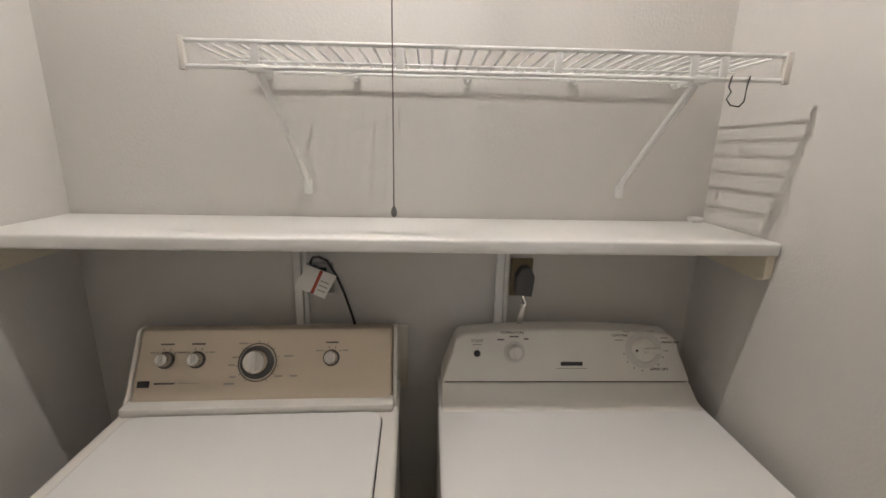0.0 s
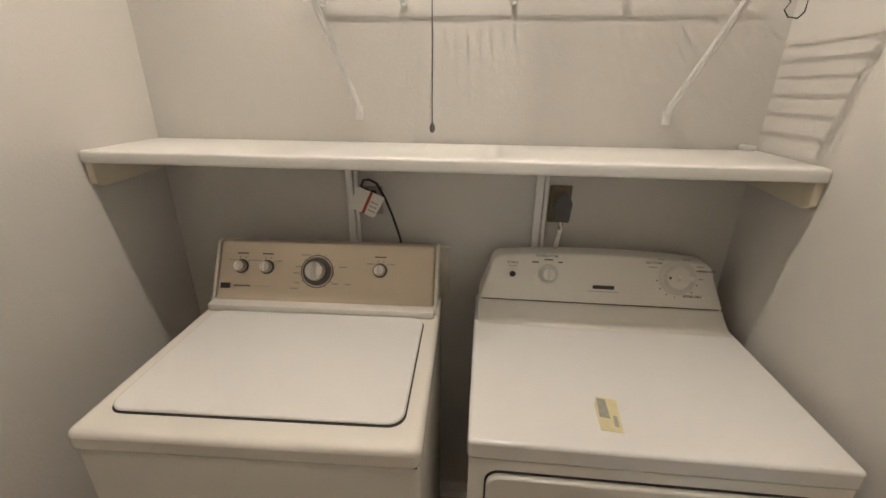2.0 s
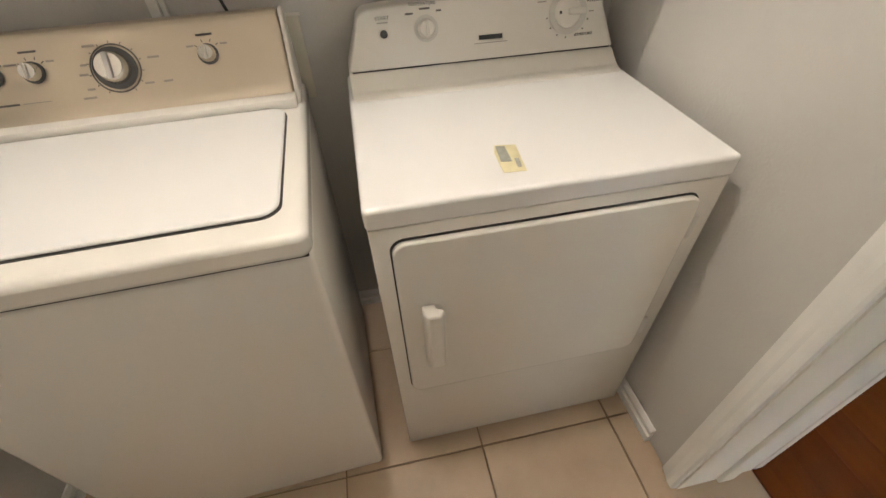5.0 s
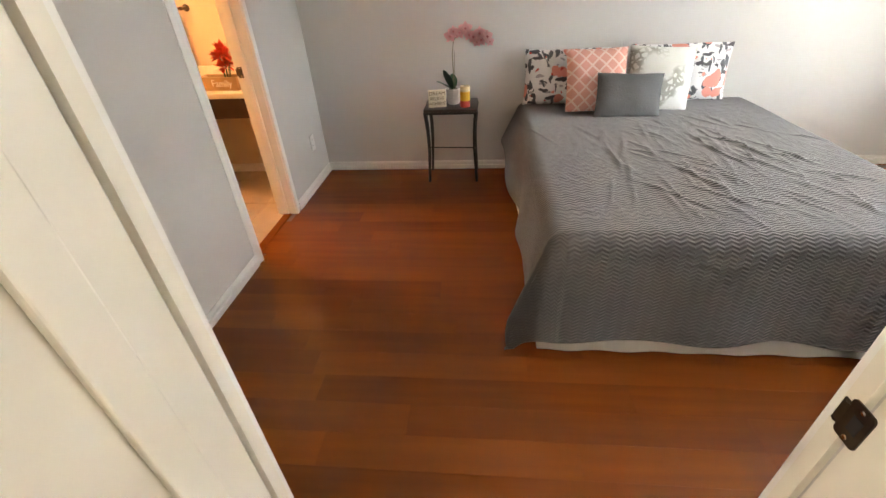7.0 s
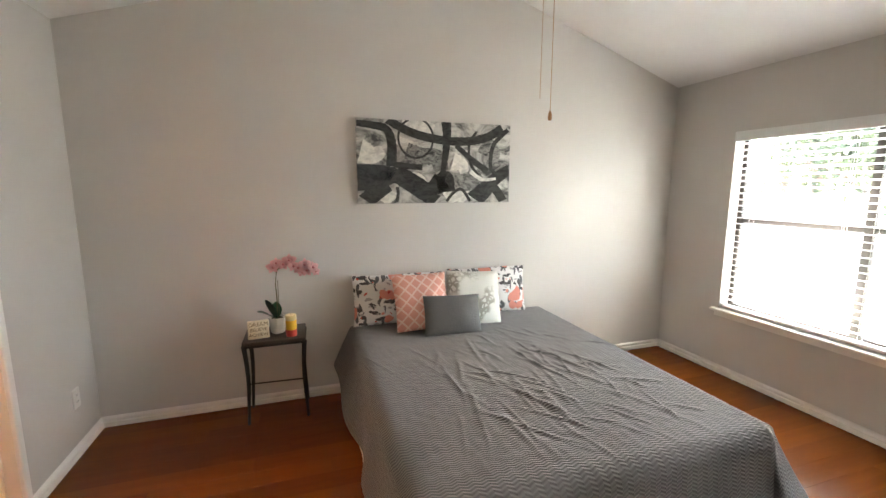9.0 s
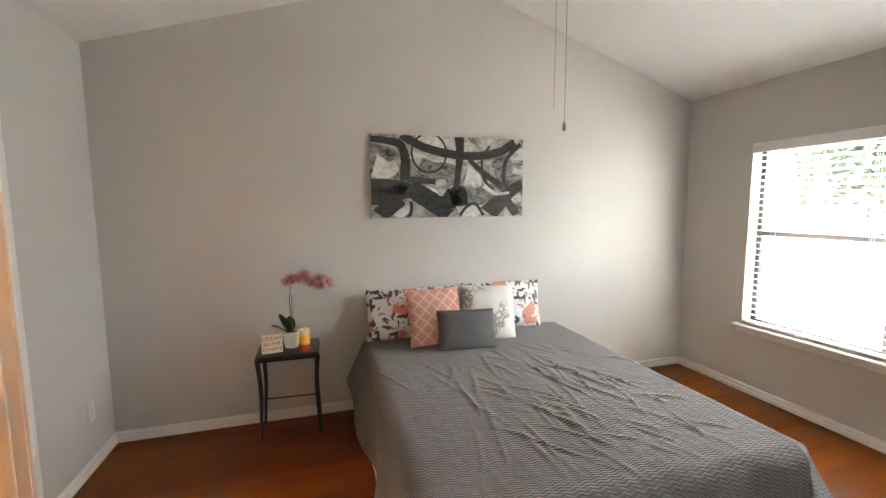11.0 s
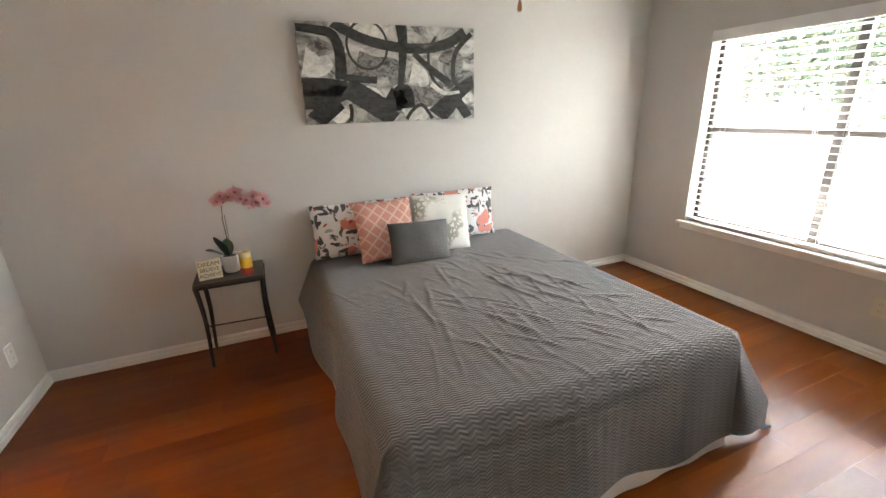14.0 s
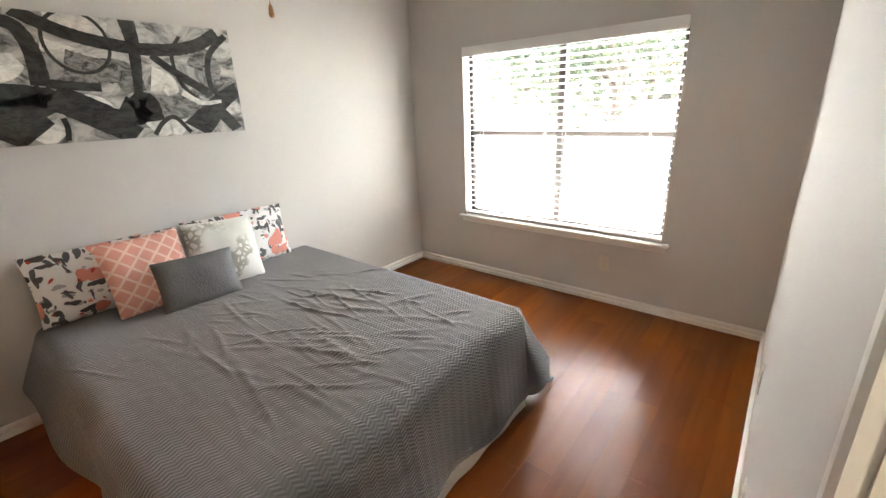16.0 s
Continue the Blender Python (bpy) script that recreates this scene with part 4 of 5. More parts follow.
part("valance", box(WX0 + 0.004, WX1 - 0.004, BY0 - 0.012, BY0 + 0.018, WZ1 - 0.075, WZ1 - 0.002, 0.004), SLAT, bl)
part("head_rail", box(WX0 + 0.006, WX1 - 0.006, BY0 - 0.065, BY0 - 0.018, WZ1 - 0.045, WZ1 - 0.004, 0.002), SLAT, bl)
ns = 28
smesh = None
for i in range(ns):
    z = WZ0 + 0.035 + (WZ1 - 0.09 - WZ0 - 0.035) * i / (ns - 1)
    if smesh is None:
        prof = [(-0.024, -0.002), (-0.012, 0.001), (0.0, 0.002), (0.012, 0.001), (0.024, -0.002), (0.024, -0.0045), (0.012, -0.0015), (0.0, -0.0005), (-0.012, -0.0015), (-0.024, -0.0045)]
        s = part("slat", prism(prof, "x", WX0 + 0.008, WX1 - 0.008), SLAT, bl)
        smesh = s.data
    else:
        s = new("slat", smesh)
        s.parent = bl
    s.matrix_basis = Matrix.Translation((0, BY0 - 0.042, z)) @ pose(0, 0, 0, random.uniform(5, 8), 0, 0)
part("bottom_rail", box(WX0 + 0.008, WX1 - 0.008, BY0 - 0.066, BY0 - 0.018, WZ0 + 0.003, WZ0 + 0.018, 0.003), SLAT, bl)
for x in (WX0 + 0.16, MX - 0.06, MX + 0.10, WX1 - 0.16):
    for dy in (-0.068, -0.016):
        part("ladder_cord", tube([(x, BY0 + dy, WZ0 + 0.015), (x, BY0 + dy, WZ1 - 0.05)], 0.0008, 5), SLAT, bl)
part("pull_cord", tube([(MX + 0.085, BY0 - 0.010, WZ1 - 0.07), (MX + 0.085, BY0 - 0.010, 1.03)], 0.0012, 5), SLAT, bl)
part("cord_tassel", lathe([(0.003, 0.03), (0.007, 0.0), (0.005, -0.004)], Matrix.Translation((MX + 0.085, BY0 - 0.010, 1.01)), 10), KNOBW, bl)


# ---- bed ----
BEDX0, BEDX1, BEDY0, BEDY1, BEDZ = 2.474, 4.345, -1.290, 0.181, 0.550
bed = thing("bed", "made bed with white box-spring skirt under a comforter", "bed")
part("mattress", box(BEDX0 + 0.03, BEDX1 + 0.06, BEDY0 + 0.03, BEDY1 - 0.03, 0.30, BEDZ - 0.03, 0.05, 4), WHITEF, bed)


def skirt():
    bm = bmesh.new()
    path = []
    xa, xb, ya, yb_ = BEDX0 + 0.018, BEDX1 + 0.05, BEDY0 - 0.02, BEDY1 + 0.08
    for k in range(60):
        path.append((xb + (xa - xb) * k / 60, yb_, 0, 1))
    for k in range(60):
        path.append((xa, yb_ + (ya - yb_) * k / 60, -1, 0))
    for k in range(61):
        path.append((xa + (xb - xa) * k / 60, ya, 0, -1))
    prev = None
    for i, (x, y, nx, ny) in enumerate(path):
        w = 0.004 * math.sin(i * 0.7) + 0.008 * noise.noise((i * 0.13, 0, 0))
        col = [bm.verts.new((x + nx * (w + 0.045) * (1 - h), y + ny * w * (1 - h), 0.008 + 0.17 * h)) for h in (0, 0.3, 0.6, 1)]
        if prev:
            for a in range(3):
                bm.faces.new((prev[a], col[a], col[a + 1], prev[a + 1]))
        prev = col
    bmesh.ops.solidify(bm, geom=bm.faces[:], thickness=0.004)
    return bm


part("bed_skirt", skirt(), WHITEF, bed, "white gathered bed skirt")
part("bed_base", box(BEDX0 + 0.03, BEDX1 + 0.04, BEDY0 + 0.04, BEDY1 - 0.02, 0.012, 0.29, 0.02), WHITEF, bed)


def smooth(a, b, x):
    t = min(1.0, max(0.0, (x - a) / (b - a)))
    return t * t * (3 - 2 * t)


def comforter():
    """A cloth sheet laid over the bed: creased on top, bent over the edges, wavy where it hangs."""
    bm = bmesh.new()
    uvl = bm.loops.layers.uv.new("UVMap")
    SIDE, FOOT = 0.50, 0.52
    nu, nv = 330, 300
    r = 0.075
    rc = random.Random(21)
    L, Wd = BEDX1 + 0.02 - BEDX0, BEDY1 - BEDY0
    us = np.linspace(-FOOT, L, nu + 1)
    vs_ = np.linspace(-SIDE, Wd + SIDE, nv + 1)
    U, V = np.meshgrid(us, vs_, indexing="ij")
    crease = np.zeros_like(U)
    for k in range(130):
        cu0 = rc.gauss(0.80, 0.40)
        cv0 = rc.gauss(0.66, 0.34)
        ang = math.atan2(0.42, 1.0) + rc.gauss(0, 0.33) - (0.55 if cv0 > 1.0 else 0.0)
        ln = rc.uniform(0.06, 0.30)
        h = rc.uniform(0.002, 0.0075) * (0.55 if not 0.2 < cu0 < 1.4 else 1)
        wd = rc.uniform(0.006, 0.016)
        du, dv = math.cos(ang), math.sin(ang)
        bend = rc.uniform(-0.5, 0.5)
        A = (U - cu0) * du + (V - cv0) * dv
        Bc = -(U - cu0) * dv + (V - cv0) * du + bend * A * A
        along = np.clip(1 - (A / ln) ** 2, 0, 1) ** 1.5
        crease += h * along * (np.exp(-(Bc / wd) ** 2) - 0.12 * np.exp(-((Bc - 2.2 * wd) / (1.6 * wd)) ** 2))
    grid = []
    for i in range(nu + 1):
        u = float(us[i])
        line = []
        for j in range(nv + 1):
            v = float(vs_[j])
            cu, cv = max(u, 0.0), min(max(v, 0.0), Wd)
            a, b = u - cu, v - cv
            d = math.hypot(a, b)
            hem = 1.0 + 0.06 * noise.noise((u * 2.2, v * 2.2, 4.0))
            head = smooth(1.15, 1.6, u) if b > 0 else 0.0
            if d < 1e-6:
                ex, ey, out, drop = 0, 0, 0, 0
            else:
                ex, ey = a / d, b / d
                corner = abs(ex * ey) * 2
                dd = d * hem * (1 - (0.14 if b > 0 else 0.13) * corner) * (1 - 0.34 * head)
                arc = r * math.pi / 2
                if dd < arc:
                    th = dd / r
                    out, drop = r * math.sin(th), r * (1 - math.cos(th))
                else:
                    out, drop = r + 0.09 * (dd - arc), r + (dd - arc) * 0.985
                s = (v if abs(ex) > abs(ey) else u) + math.atan2(ey, ex) * 0.28
                amp = min(1.0, max(0.0, (dd - 0.10) / 0.35))
                out += amp * (0.012 * math.sin(s * 11.0 + 1.2) + 0.016 * noise.noise((s * 5.0, dd * 1.3, 2.0)) + (0.13 if b > 0 else 0.20) * corner + 0.12 * head)
                lim = BEDZ - 0.02
                if drop > lim:
                    out += (drop - lim) * 0.75
                    drop = lim - 0.004 * noise.noise((u * 9, v * 9, 0))
                if corner > 0:
                    ex *= 1 - (0.45 if b > 0 else 0.55) * corner
                    ey *= 1 + 0.15 * corner
            x = BEDX0 + r * 0.9 + cu + ex * out - (r * 0.9 if u > 0 else 0) * smooth(0, 0.3, u)
            y = BEDY0 + cv + ey * out
            flat = max(0.0, 1 - d / 0.16)
            wob = noise.noise((u * 2.0, v * 2.0, 1.0))
            z = BEDZ - drop + flat * (0.007 * wob + float(crease[i, j]) + 0.0015 * noise.noise((u * 22, v * 22, 0)))
            line.append((bm.verts.new((x, y, z)), u, v))
        grid.append(line)
    for i in range(nu):
        for j in range(nv):
            q = (grid[i][j], grid[i + 1][j], grid[i + 1][j + 1], grid[i][j + 1])
            f = bm.faces.new([k[0] for k in q])
            for lp, k in zip(f.loops, q):
                lp[uvl].uv = (k[1], k[2])
    return bm


cm = tagged(link("comforter", comforter(), COMF, None, "", True), "wrinkled grey comforter with embossed zigzag rows over the bed", "comforter")
sol = cm.modifiers.new("cloth_thickness", "SOLIDIFY")
sol.thickness, sol.offset = 0.010, -1


def pillow_mesh(w, h, t, n=26, pinch=0.05):
    """Lies in y (width) and z (height); its thickness is along x."""
    bm = bmesh.new()
    vs = {}
    for sgn in (1, -1):
        for i in range(n + 1):
            for j in range(n + 1):
                a, b = -1 + 2 * i / n, -1 + 2 * j / n
                edge = i in (0, n) or j in (0, n)
                if sgn < 0 and edge:
                    vs[(sgn, i, j)] = vs[(1, i, j)]
                    continue
                puff = ((1 - abs(a) ** 2.6) * (1 - abs(b) ** 2.6)) ** 0.55
                y = a * w / 2 * (1 - pinch * (1 - b * b) * 0.8)
                z = b * h / 2 * (1 - pinch * (1 - a * a) * 0.8)
                wr = 0.012 * noise.noise((y * 9, z * 9, sgn * 3.0 + w * 7)) * puff
                vs[(sgn, i, j)] = bm.verts.new((sgn * t / 2 * puff + wr, y, z + 0.006 * noise.noise((y * 6, z * 6, w))))
    for sgn in (1, -1):
        for i in range(n):
            for j in range(n):
                q = [vs[(sgn, i, j)], vs[(sgn, i + 1, j)], vs[(sgn, i + 1, j + 1)], vs[(sgn, i, j + 1)]]
                bm.faces.new(q if sgn > 0 else q[::-1])
    bmesh.ops.recalc_face_normals(bm, faces=bm.faces[:])
    return bm


def pillow(label, w, h, t, m, material, category="pillow", group=""):
    ob = tagged(link("pillow", pillow_mesh(w, h, t), material, None, "", True), label, category, group)
    ob.matrix_basis = m
    return ob


PZ = BEDZ + 0.012
pillow("white bed pillow with coral and dark grey floral print", 0.68, 0.365, 0.14, Matrix.Translation((4.345, -0.125, PZ + 0.160)) @ pose(0, 0, 0, 0, 10, 0), FLORAL, group="floral pillows")
pillow("white bed pillow with coral and dark grey floral print", 0.66, 0.37, 0.14, Matrix.Translation((4.345, -0.835, PZ + 0.165)) @ pose(0, 0, 0, 0, 10, 0), FLORAL, group="floral pillows")
pillow("square coral throw pillow with a pale lattice print", 0.405, 0.405, 0.13, Matrix.Translation((4.186, -0.255, PZ + 0.165)) @ pose(0, 0, 0, 0, 22, 3), LATT, "throw pillow")
pillow("square white throw pillow with grey embroidery", 0.405, 0.405, 0.13, Matrix.Translation((4.175, -0.65, PZ + 0.165)) @ pose(0, 0, 0, 3, 22, -6), EMBR, "throw pillow")
pillow("small grey rectangular quilted cushion", 0.405, 0.275, 0.12, Matrix.Translation((4.01, -0.425, PZ + 0.105)) @ pose(0, 0, 0, 2, 24, -3), GREYC, "throw pillow")


# ---- bedside table and what stands on it ----
TX, TY, TZ = 4.280, 0.728, 0.575
tb = thing("side_table", "small black metal and dark wood bedside table", "side table")
part("tabletop", box(TX - 0.15, TX + 0.15, TY - 0.190, TY + 0.190, TZ - 0.022, TZ, 0.004), mat("dark_brown_wood", (0.05, 0.036, 0.028), 0.4, vary=0.3, scale=14), tb)
for sx in (-1, 1):
    for sy in (-1, 1):
        xs, ys = TX + sx * 0.135, TY + sy * 0.172
        pts = []
        for k in range(9):
            f = k / 8
            pts.append((xs + (0.04 * f if sx < 0 else 0.0), ys + sy * 0.02 * math.sin(math.pi * (f - 0.15)) * (-1) * (1 - f) + sy * 0.012 * f, TZ - 0.022 - (TZ - 0.024) * f))
        bm = tube(pts, 0.015, 4, None, 0.009)
        part("leg", bm, BLACKM, tb)
part("rail", tube([(TX - 0.135, TY - 0.172, 0.29), (TX - 0.115, TY + 0.172, 0.29)], 0.005, 8), BLACKM, tb)
for sx in (-1, 1):
    part("top_rail", box(TX + sx * 0.135 - 0.008, TX + sx * 0.135 + 0.008, TY - 0.175, TY + 0.175, TZ - 0.040, TZ - 0.0225, 0.002), BLACKM, tb)
for sy in (-1, 1):
    part("side_rail", box(TX - 0.135, TX + 0.135, TY + sy * 0.172 - 0.007, TY + sy * 0.172 + 0.007, TZ - 0.040, TZ - 0.0225, 0.002), BLACKM, tb)

sg = thing("word_sign", "small cream block sign with brown lettering", "sign", "", (4.195, 0.822, TZ))
sg.matrix_basis = Matrix.Translation((4.195, 0.822, TZ)) @ pose(0, 0, 0, 0, 4, 8) @ Matrix.Scale(1.12, 4)
part("board", box(-0.010, 0.010, -0.056, 0.056, 0.001, 0.105, 0.003), SIGNC, sg)
for txt, z, sz in (("DREAM", 0.084, 0.031), ("BELIEVE", 0.054, 0.0265), ("ACHIEVE", 0.024, 0.0265)):
    words(txt, sz, Matrix.Translation((-0.0106, 0, z)) @ Matrix(((0, 0, -1, 0), (-1, 0, 0, 0), (0, 1, 0, 0), (0, 0, 0, 1))), SIGNT, sg)

cd = thing("candle", "yellow, white and red layered pillar candle", "candle", "", (4.195, 0.625, TZ))
cd.scale = (1.15, 1.15, 1.15)
for nm, z0_, z1_, col in (("red_layer", 0.001, 0.038, (0.50, 0.05, 0.03)), ("yellow_layer", 0.0385, 0.092, (0.80, 0.46, 0.03)), ("white_layer", 0.0925, 0.122, (0.76, 0.66, 0.36))):
    part(nm, lathe([(0.029, z0_), (0.030, z0_ + 0.002), (0.030, z1_ - 0.003), (0.028, z1_), (0.004, z1_ - 0.002 if nm == "white_layer" else z1_)]), mat(nm + "_wax", col, 0.5, vary=0.12, scale=40), cd)
part("wick", tube([(0, 0, 0.12), (0.002, 0, 0.128)], 0.001, 5), DARK, cd)

orc = thing("potted_orchid", "pink artificial orchid in a white ceramic pot", "potted plant", "", (4.285, 0.712, TZ))
orc.scale = (1.1, 1.1, 1.1)
pot = part("pot", lathe([(0.036, 0.001), (0.040, 0.006), (0.050, 0.085), (0.051, 0.098), (0.046, 0.098), (0.044, 0.085), (0.001, 0.083)], None, 8), POTW, orc)
part("soil", lathe([(0.043, 0.084), (0.030, 0.092), (0.002, 0.094)], None, 14), SOIL, orc)


def leaf(parent, base, direction, length, width, lift, material, name="leaf"):
    bm = bmesh.new()
    d = Vector(direction).normalized()
    s = d.cross(Vector((0, 0, 1)))
    if s.length < 0.1:
        s = Vector((0, 1, 0))
    s.normalize()
    rows_ = []
    for k in range(8):
        f = k / 7
        w = width * math.sin(math.pi * min(0.98, 0.08 + 0.9 * f)) ** 0.7 / 2
        c = Vector(base) + d * length * f + Vector((0, 0, lift * math.sin(f * 2.2)))
        rows_.append([bm.verts.new(c - s * w + Vector((0, 0, 0.25 * w))), bm.verts.new(c), bm.verts.new(c + s * w + Vector((0, 0, 0.25 * w)))])
    for a, b in zip(rows_, rows_[1:]):
        bm.faces.new((a[0], a[1], b[1], b[0]))
        bm.faces.new((a[1], a[2], b[2], b[1]))
    bmesh.ops.solidify(bm, geom=bm.faces[:], thickness=0.0018)
    return part(name, bm, material, parent)


leaf(orc, (0, 0.01, 0.09), (-0.25, 0.35, 1.0), 0.135, 0.10, 0.0, LEAF)
leaf(orc, (0, 0.015, 0.09), (-0.5, 1.0, 0.55), 0.11, 0.09, 0.01, LEAF)
leaf(orc, (0.01, 0.0, 0.09), (0.6, 0.1, 0.9), 0.10, 0.06, 0.0, LEAF)
spine = [Vector((0, 0, 0.09)), Vector((0.0, -0.004, 0.20)), Vector((-0.002, 0.0, 0.30)), Vector((-0.006, -0.01, 0.38)), Vector((-0.012, -0.045, 0.415)), Vector((-0.02, -0.10, 0.422)), Vector((-0.028, -0.155, 0.405)), Vector((-0.03, -0.195, 0.375)), Vector((-0.03, -0.235, 0.36))]
part("stem", tube(spine, 0.0035, 7, None, 0.0018), STEM, orc)
part("stake", tube([(0.006, -0.012, 0.088), (0.006, -0.012, 0.32)], 0.0018, 6), STEM, orc)


def blossom(parent, c, facing, size):
    f = Vector(facing).normalized()
    a = f.cross(Vector((0, 0, 1))).normalized()
    u = a.cross(f)
    bm = bmesh.new()
    for k, (ang, ln, wd) in enumerate(((90, 1, 0.7), (18, 1.1, 1.0), (162, 1.1, 1.0), (232, 0.95, 0.65), (308, 0.95, 0.65))):
        d = a * math.cos(radians(ang)) + u * math.sin(radians(ang))
        s = f.cross(d)
        prev = None
        for i in range(6):
            q = i / 5
            w = size * wd * 0.5 * math.sin(math.pi * min(0.97, 0.1 + 0.88 * q))
            p = Vector(c) + d * size * ln * q + f * (size * 0.25 * math.sin(q * 2.4))
            row = (bm.verts.new(p - s * w), bm.verts.new(p + f * 0.12 * w), bm.verts.new(p + s * w))
            if prev:
                bm.faces.new((prev[0], prev[1], row[1], row[0]))
                bm.faces.new((prev[1], prev[2], row[2], row[1]))
            prev = row
    bmesh.ops.solidify(bm, geom=bm.faces[:], thickness=0.0012)
    b = part("blossom", bm, PETAL, parent)
    mm = Matrix.Translation(Vector(c) + f * size * 0.12) @ f.to_track_quat("Z", "Y").to_matrix().to_4x4()
    part("blossom_centre", lathe([(size * 0.1, 0), (size * 0.2, size * 0.15), (size * 0.12, size * 0.35), (0.001, size * 0.4)], mm, 10), PETALC, b)


rnd = random.Random(4)
for p, s in (((-0.012, 0.028, 0.372), 0.036), ((-0.02, 0.012, 0.398), 0.030), ((-0.03, -0.028, 0.388), 0.034), ((-0.022, -0.055, 0.412), 0.036), ((-0.04, -0.072, 0.378), 0.032), ((-0.035, -0.10, 0.362), 0.034), ((-0.045, -0.125, 0.386), 0.036), ((-0.04, -0.140, 0.345), 0.034), ((-0.05, -0.165, 0.365), 0.034), ((-0.035, -0.115, 0.338), 0.028), ((-0.04, -0.180, 0.335), 0.026)):
    blossom(orc, (p[0], p[1] * 1.15 - 0.022, p[2] + 0.032), (-1 + rnd.uniform(-0.3, 0.3), rnd.uniform(-0.6, 0.5), rnd.uniform(-0.3, 0.4)), s * 1.12)
part("bud", lathe([(0.001, 0), (0.006, 0.006), (0.005, 0.012), (0.001, 0.016)], Matrix.Translation((-0.03, -0.24, 0.352)), 8), STEM, orc)

# ---- painting ----
PY0, PY1, PZ0, PZ1 = -1.045, 0.146, 1.415, 2.010
pa = thing("canvas_painting", "black, grey and white abstract canvas painting on the wall", "painting")
part("canvas", box(BX1 - 0.034, BX1 - 0.001, PY0, PY1, PZ0, PZ1, 0.002), CANVAS, pa)
PW, PH = PY1 - PY0, PZ1 - PZ0


def stroke(pts, w, material, layer, w2=None, rough=0.12):
    """A flat brush stroke along (u, v) of the canvas: u from the left, v from the top, 0 to 1."""
    bm = bmesh.new()
    w2 = w if w2 is None else w2
    P = [Vector((p[0] * PW, p[1] * PH)) for p in pts]
    fine = []
    for i in range(len(P) - 1):
        p0, p1, p2, p3 = P[max(i - 1, 0)], P[i], P[i + 1], P[min(i + 2, len(P) - 1)]
        for k in range(10):
            t = k / 10
            fine.append(0.5 * ((2 * p1) + (p2 - p0) * t + (2 * p0 - 5 * p1 + 4 * p2 - p3) * t * t + (3 * p1 - p0 - 3 * p2 + p3) * t ** 3))
    fine.append(P[-1])
    prev = None
    x = BX1 - 0.0345 - 0.0004 * layer
    for i, p in enumerate(fine):
        d = fine[min(i + 1, len(fine) - 1)] - fine[max(i - 1, 0)]
        s = Vector((-d.y, d.x)).normalized()
        ww = (w + (w2 - w) * i / len(fine)) * PH / 2
        a = p + s * ww * (1 + rough * noise.noise((i * 0.9, layer, 0)))
        b = p - s * ww * (1 + rough * noise.noise((i * 0.9, layer, 5)))
        row = []
        for q in (a, b):
            row.append(bm.verts.new((x, PY1 - min(max(q.x, 0.002), PW - 0.002), PZ1 - min(max(q.y, 0.002), PH - 0.002))))
        if prev:
            bm.faces.new((prev[0], prev[1], row[1], row[0]))
        prev = row
    bmesh.ops.recalc_face_normals(bm, faces=bm.faces[:])
    return part("brush_stroke", bm, material, pa)


stroke([(0.02, 0.38), (0.10, 0.42), (0.16, 0.36)], 0.30, WHITEP, 1, 0.10)
stroke([(0.28, 0.08), (0.38, 0.06), (0.47, 0.12)], 0.16, WHITEP, 1)
stroke([(0.24, 0.24), (0.34, 0.30), (0.44, 0.40)], 0.10, WHITEP, 1)
stroke([(0.60, 0.48), (0.66, 0.52), (0.68, 0.62)], 0.24, WHITEP, 1, 0.1)
stroke([(0.80, 0.24), (0.88, 0.36), (0.86, 0.54)], 0.26, GREYP, 1, 0.12)
stroke([(0.55, 0.95), (0.64, 0.86), (0.71, 0.97)], 0.22, WHITEP, 1)
stroke([(0.30, 0.66), (0.38, 0.68), (0.42, 0.76)], 0.12, WHITEP, 1, 0.06)
stroke([(0.14, 0.99), (0.20, 0.90), (0.22, 0.84)], 0.14, WHITEP, 1)
stroke([(0.58, 0.72), (0.70, 0.74), (0.80, 0.66)], 0.22, GREYP, 2)
stroke([(0.30, 0.36), (0.40, 0.42), (0.50, 0.44), (0.52, 0.60)], 0.20, GREYP, 2)
stroke([(0.0, 0.06), (0.10, 0.08), (0.18, 0.12), (0.21, 0.30), (0.205, 0.55)], 0.07, BLACKP, 3, 0.13)
stroke([(0.0, 0.62), (0.12, 0.62), (0.22, 0.66), (0.10, 0.74), (0.0, 0.76)], 0.17, BLACKP, 3)
stroke([(0.22, 0.66), (0.32, 0.78), (0.42, 0.90), (0.50, 0.99)], 0.14, BLACKP, 4, 0.18)
stroke([(0.24, 0.60), (0.36, 0.74), (0.46, 0.86)], 0.16, BLACKP, 3)
stroke([(0.04, 0.98), (0.10, 0.88), (0.18, 0.76)], 0.20, BLACKP, 4)
stroke([(0.45, 0.72), (0.50, 0.78), (0.55, 0.70), (0.56, 0.86)], 0.22, BLACKP, 4)
stroke([(0.18, 0.0), (0.30, 0.12), (0.42, 0.19), (0.58, 0.23), (0.72, 0.22), (0.84, 0.16), (0.94, 0.04)], 0.10, BLACKP, 5, 0.11)
stroke([(0.555, 0.0), (0.56, 0.18), (0.55, 0.40), (0.53, 0.66)], 0.13, BLACKP, 6, 0.06)
stroke([(0.36 + 0.11 * math.cos(a), 0.21 + 0.235 * math.sin(a)) for a in [2 * math.pi * k / 14 for k in range(15)]], 0.026, BLACKP, 7, 0.026, 0.3)
stroke([(0.76, 0.10), (0.71, 0.26), (0.72, 0.50), (0.78, 0.66)], 0.03, BLACKP, 7, 0.04)
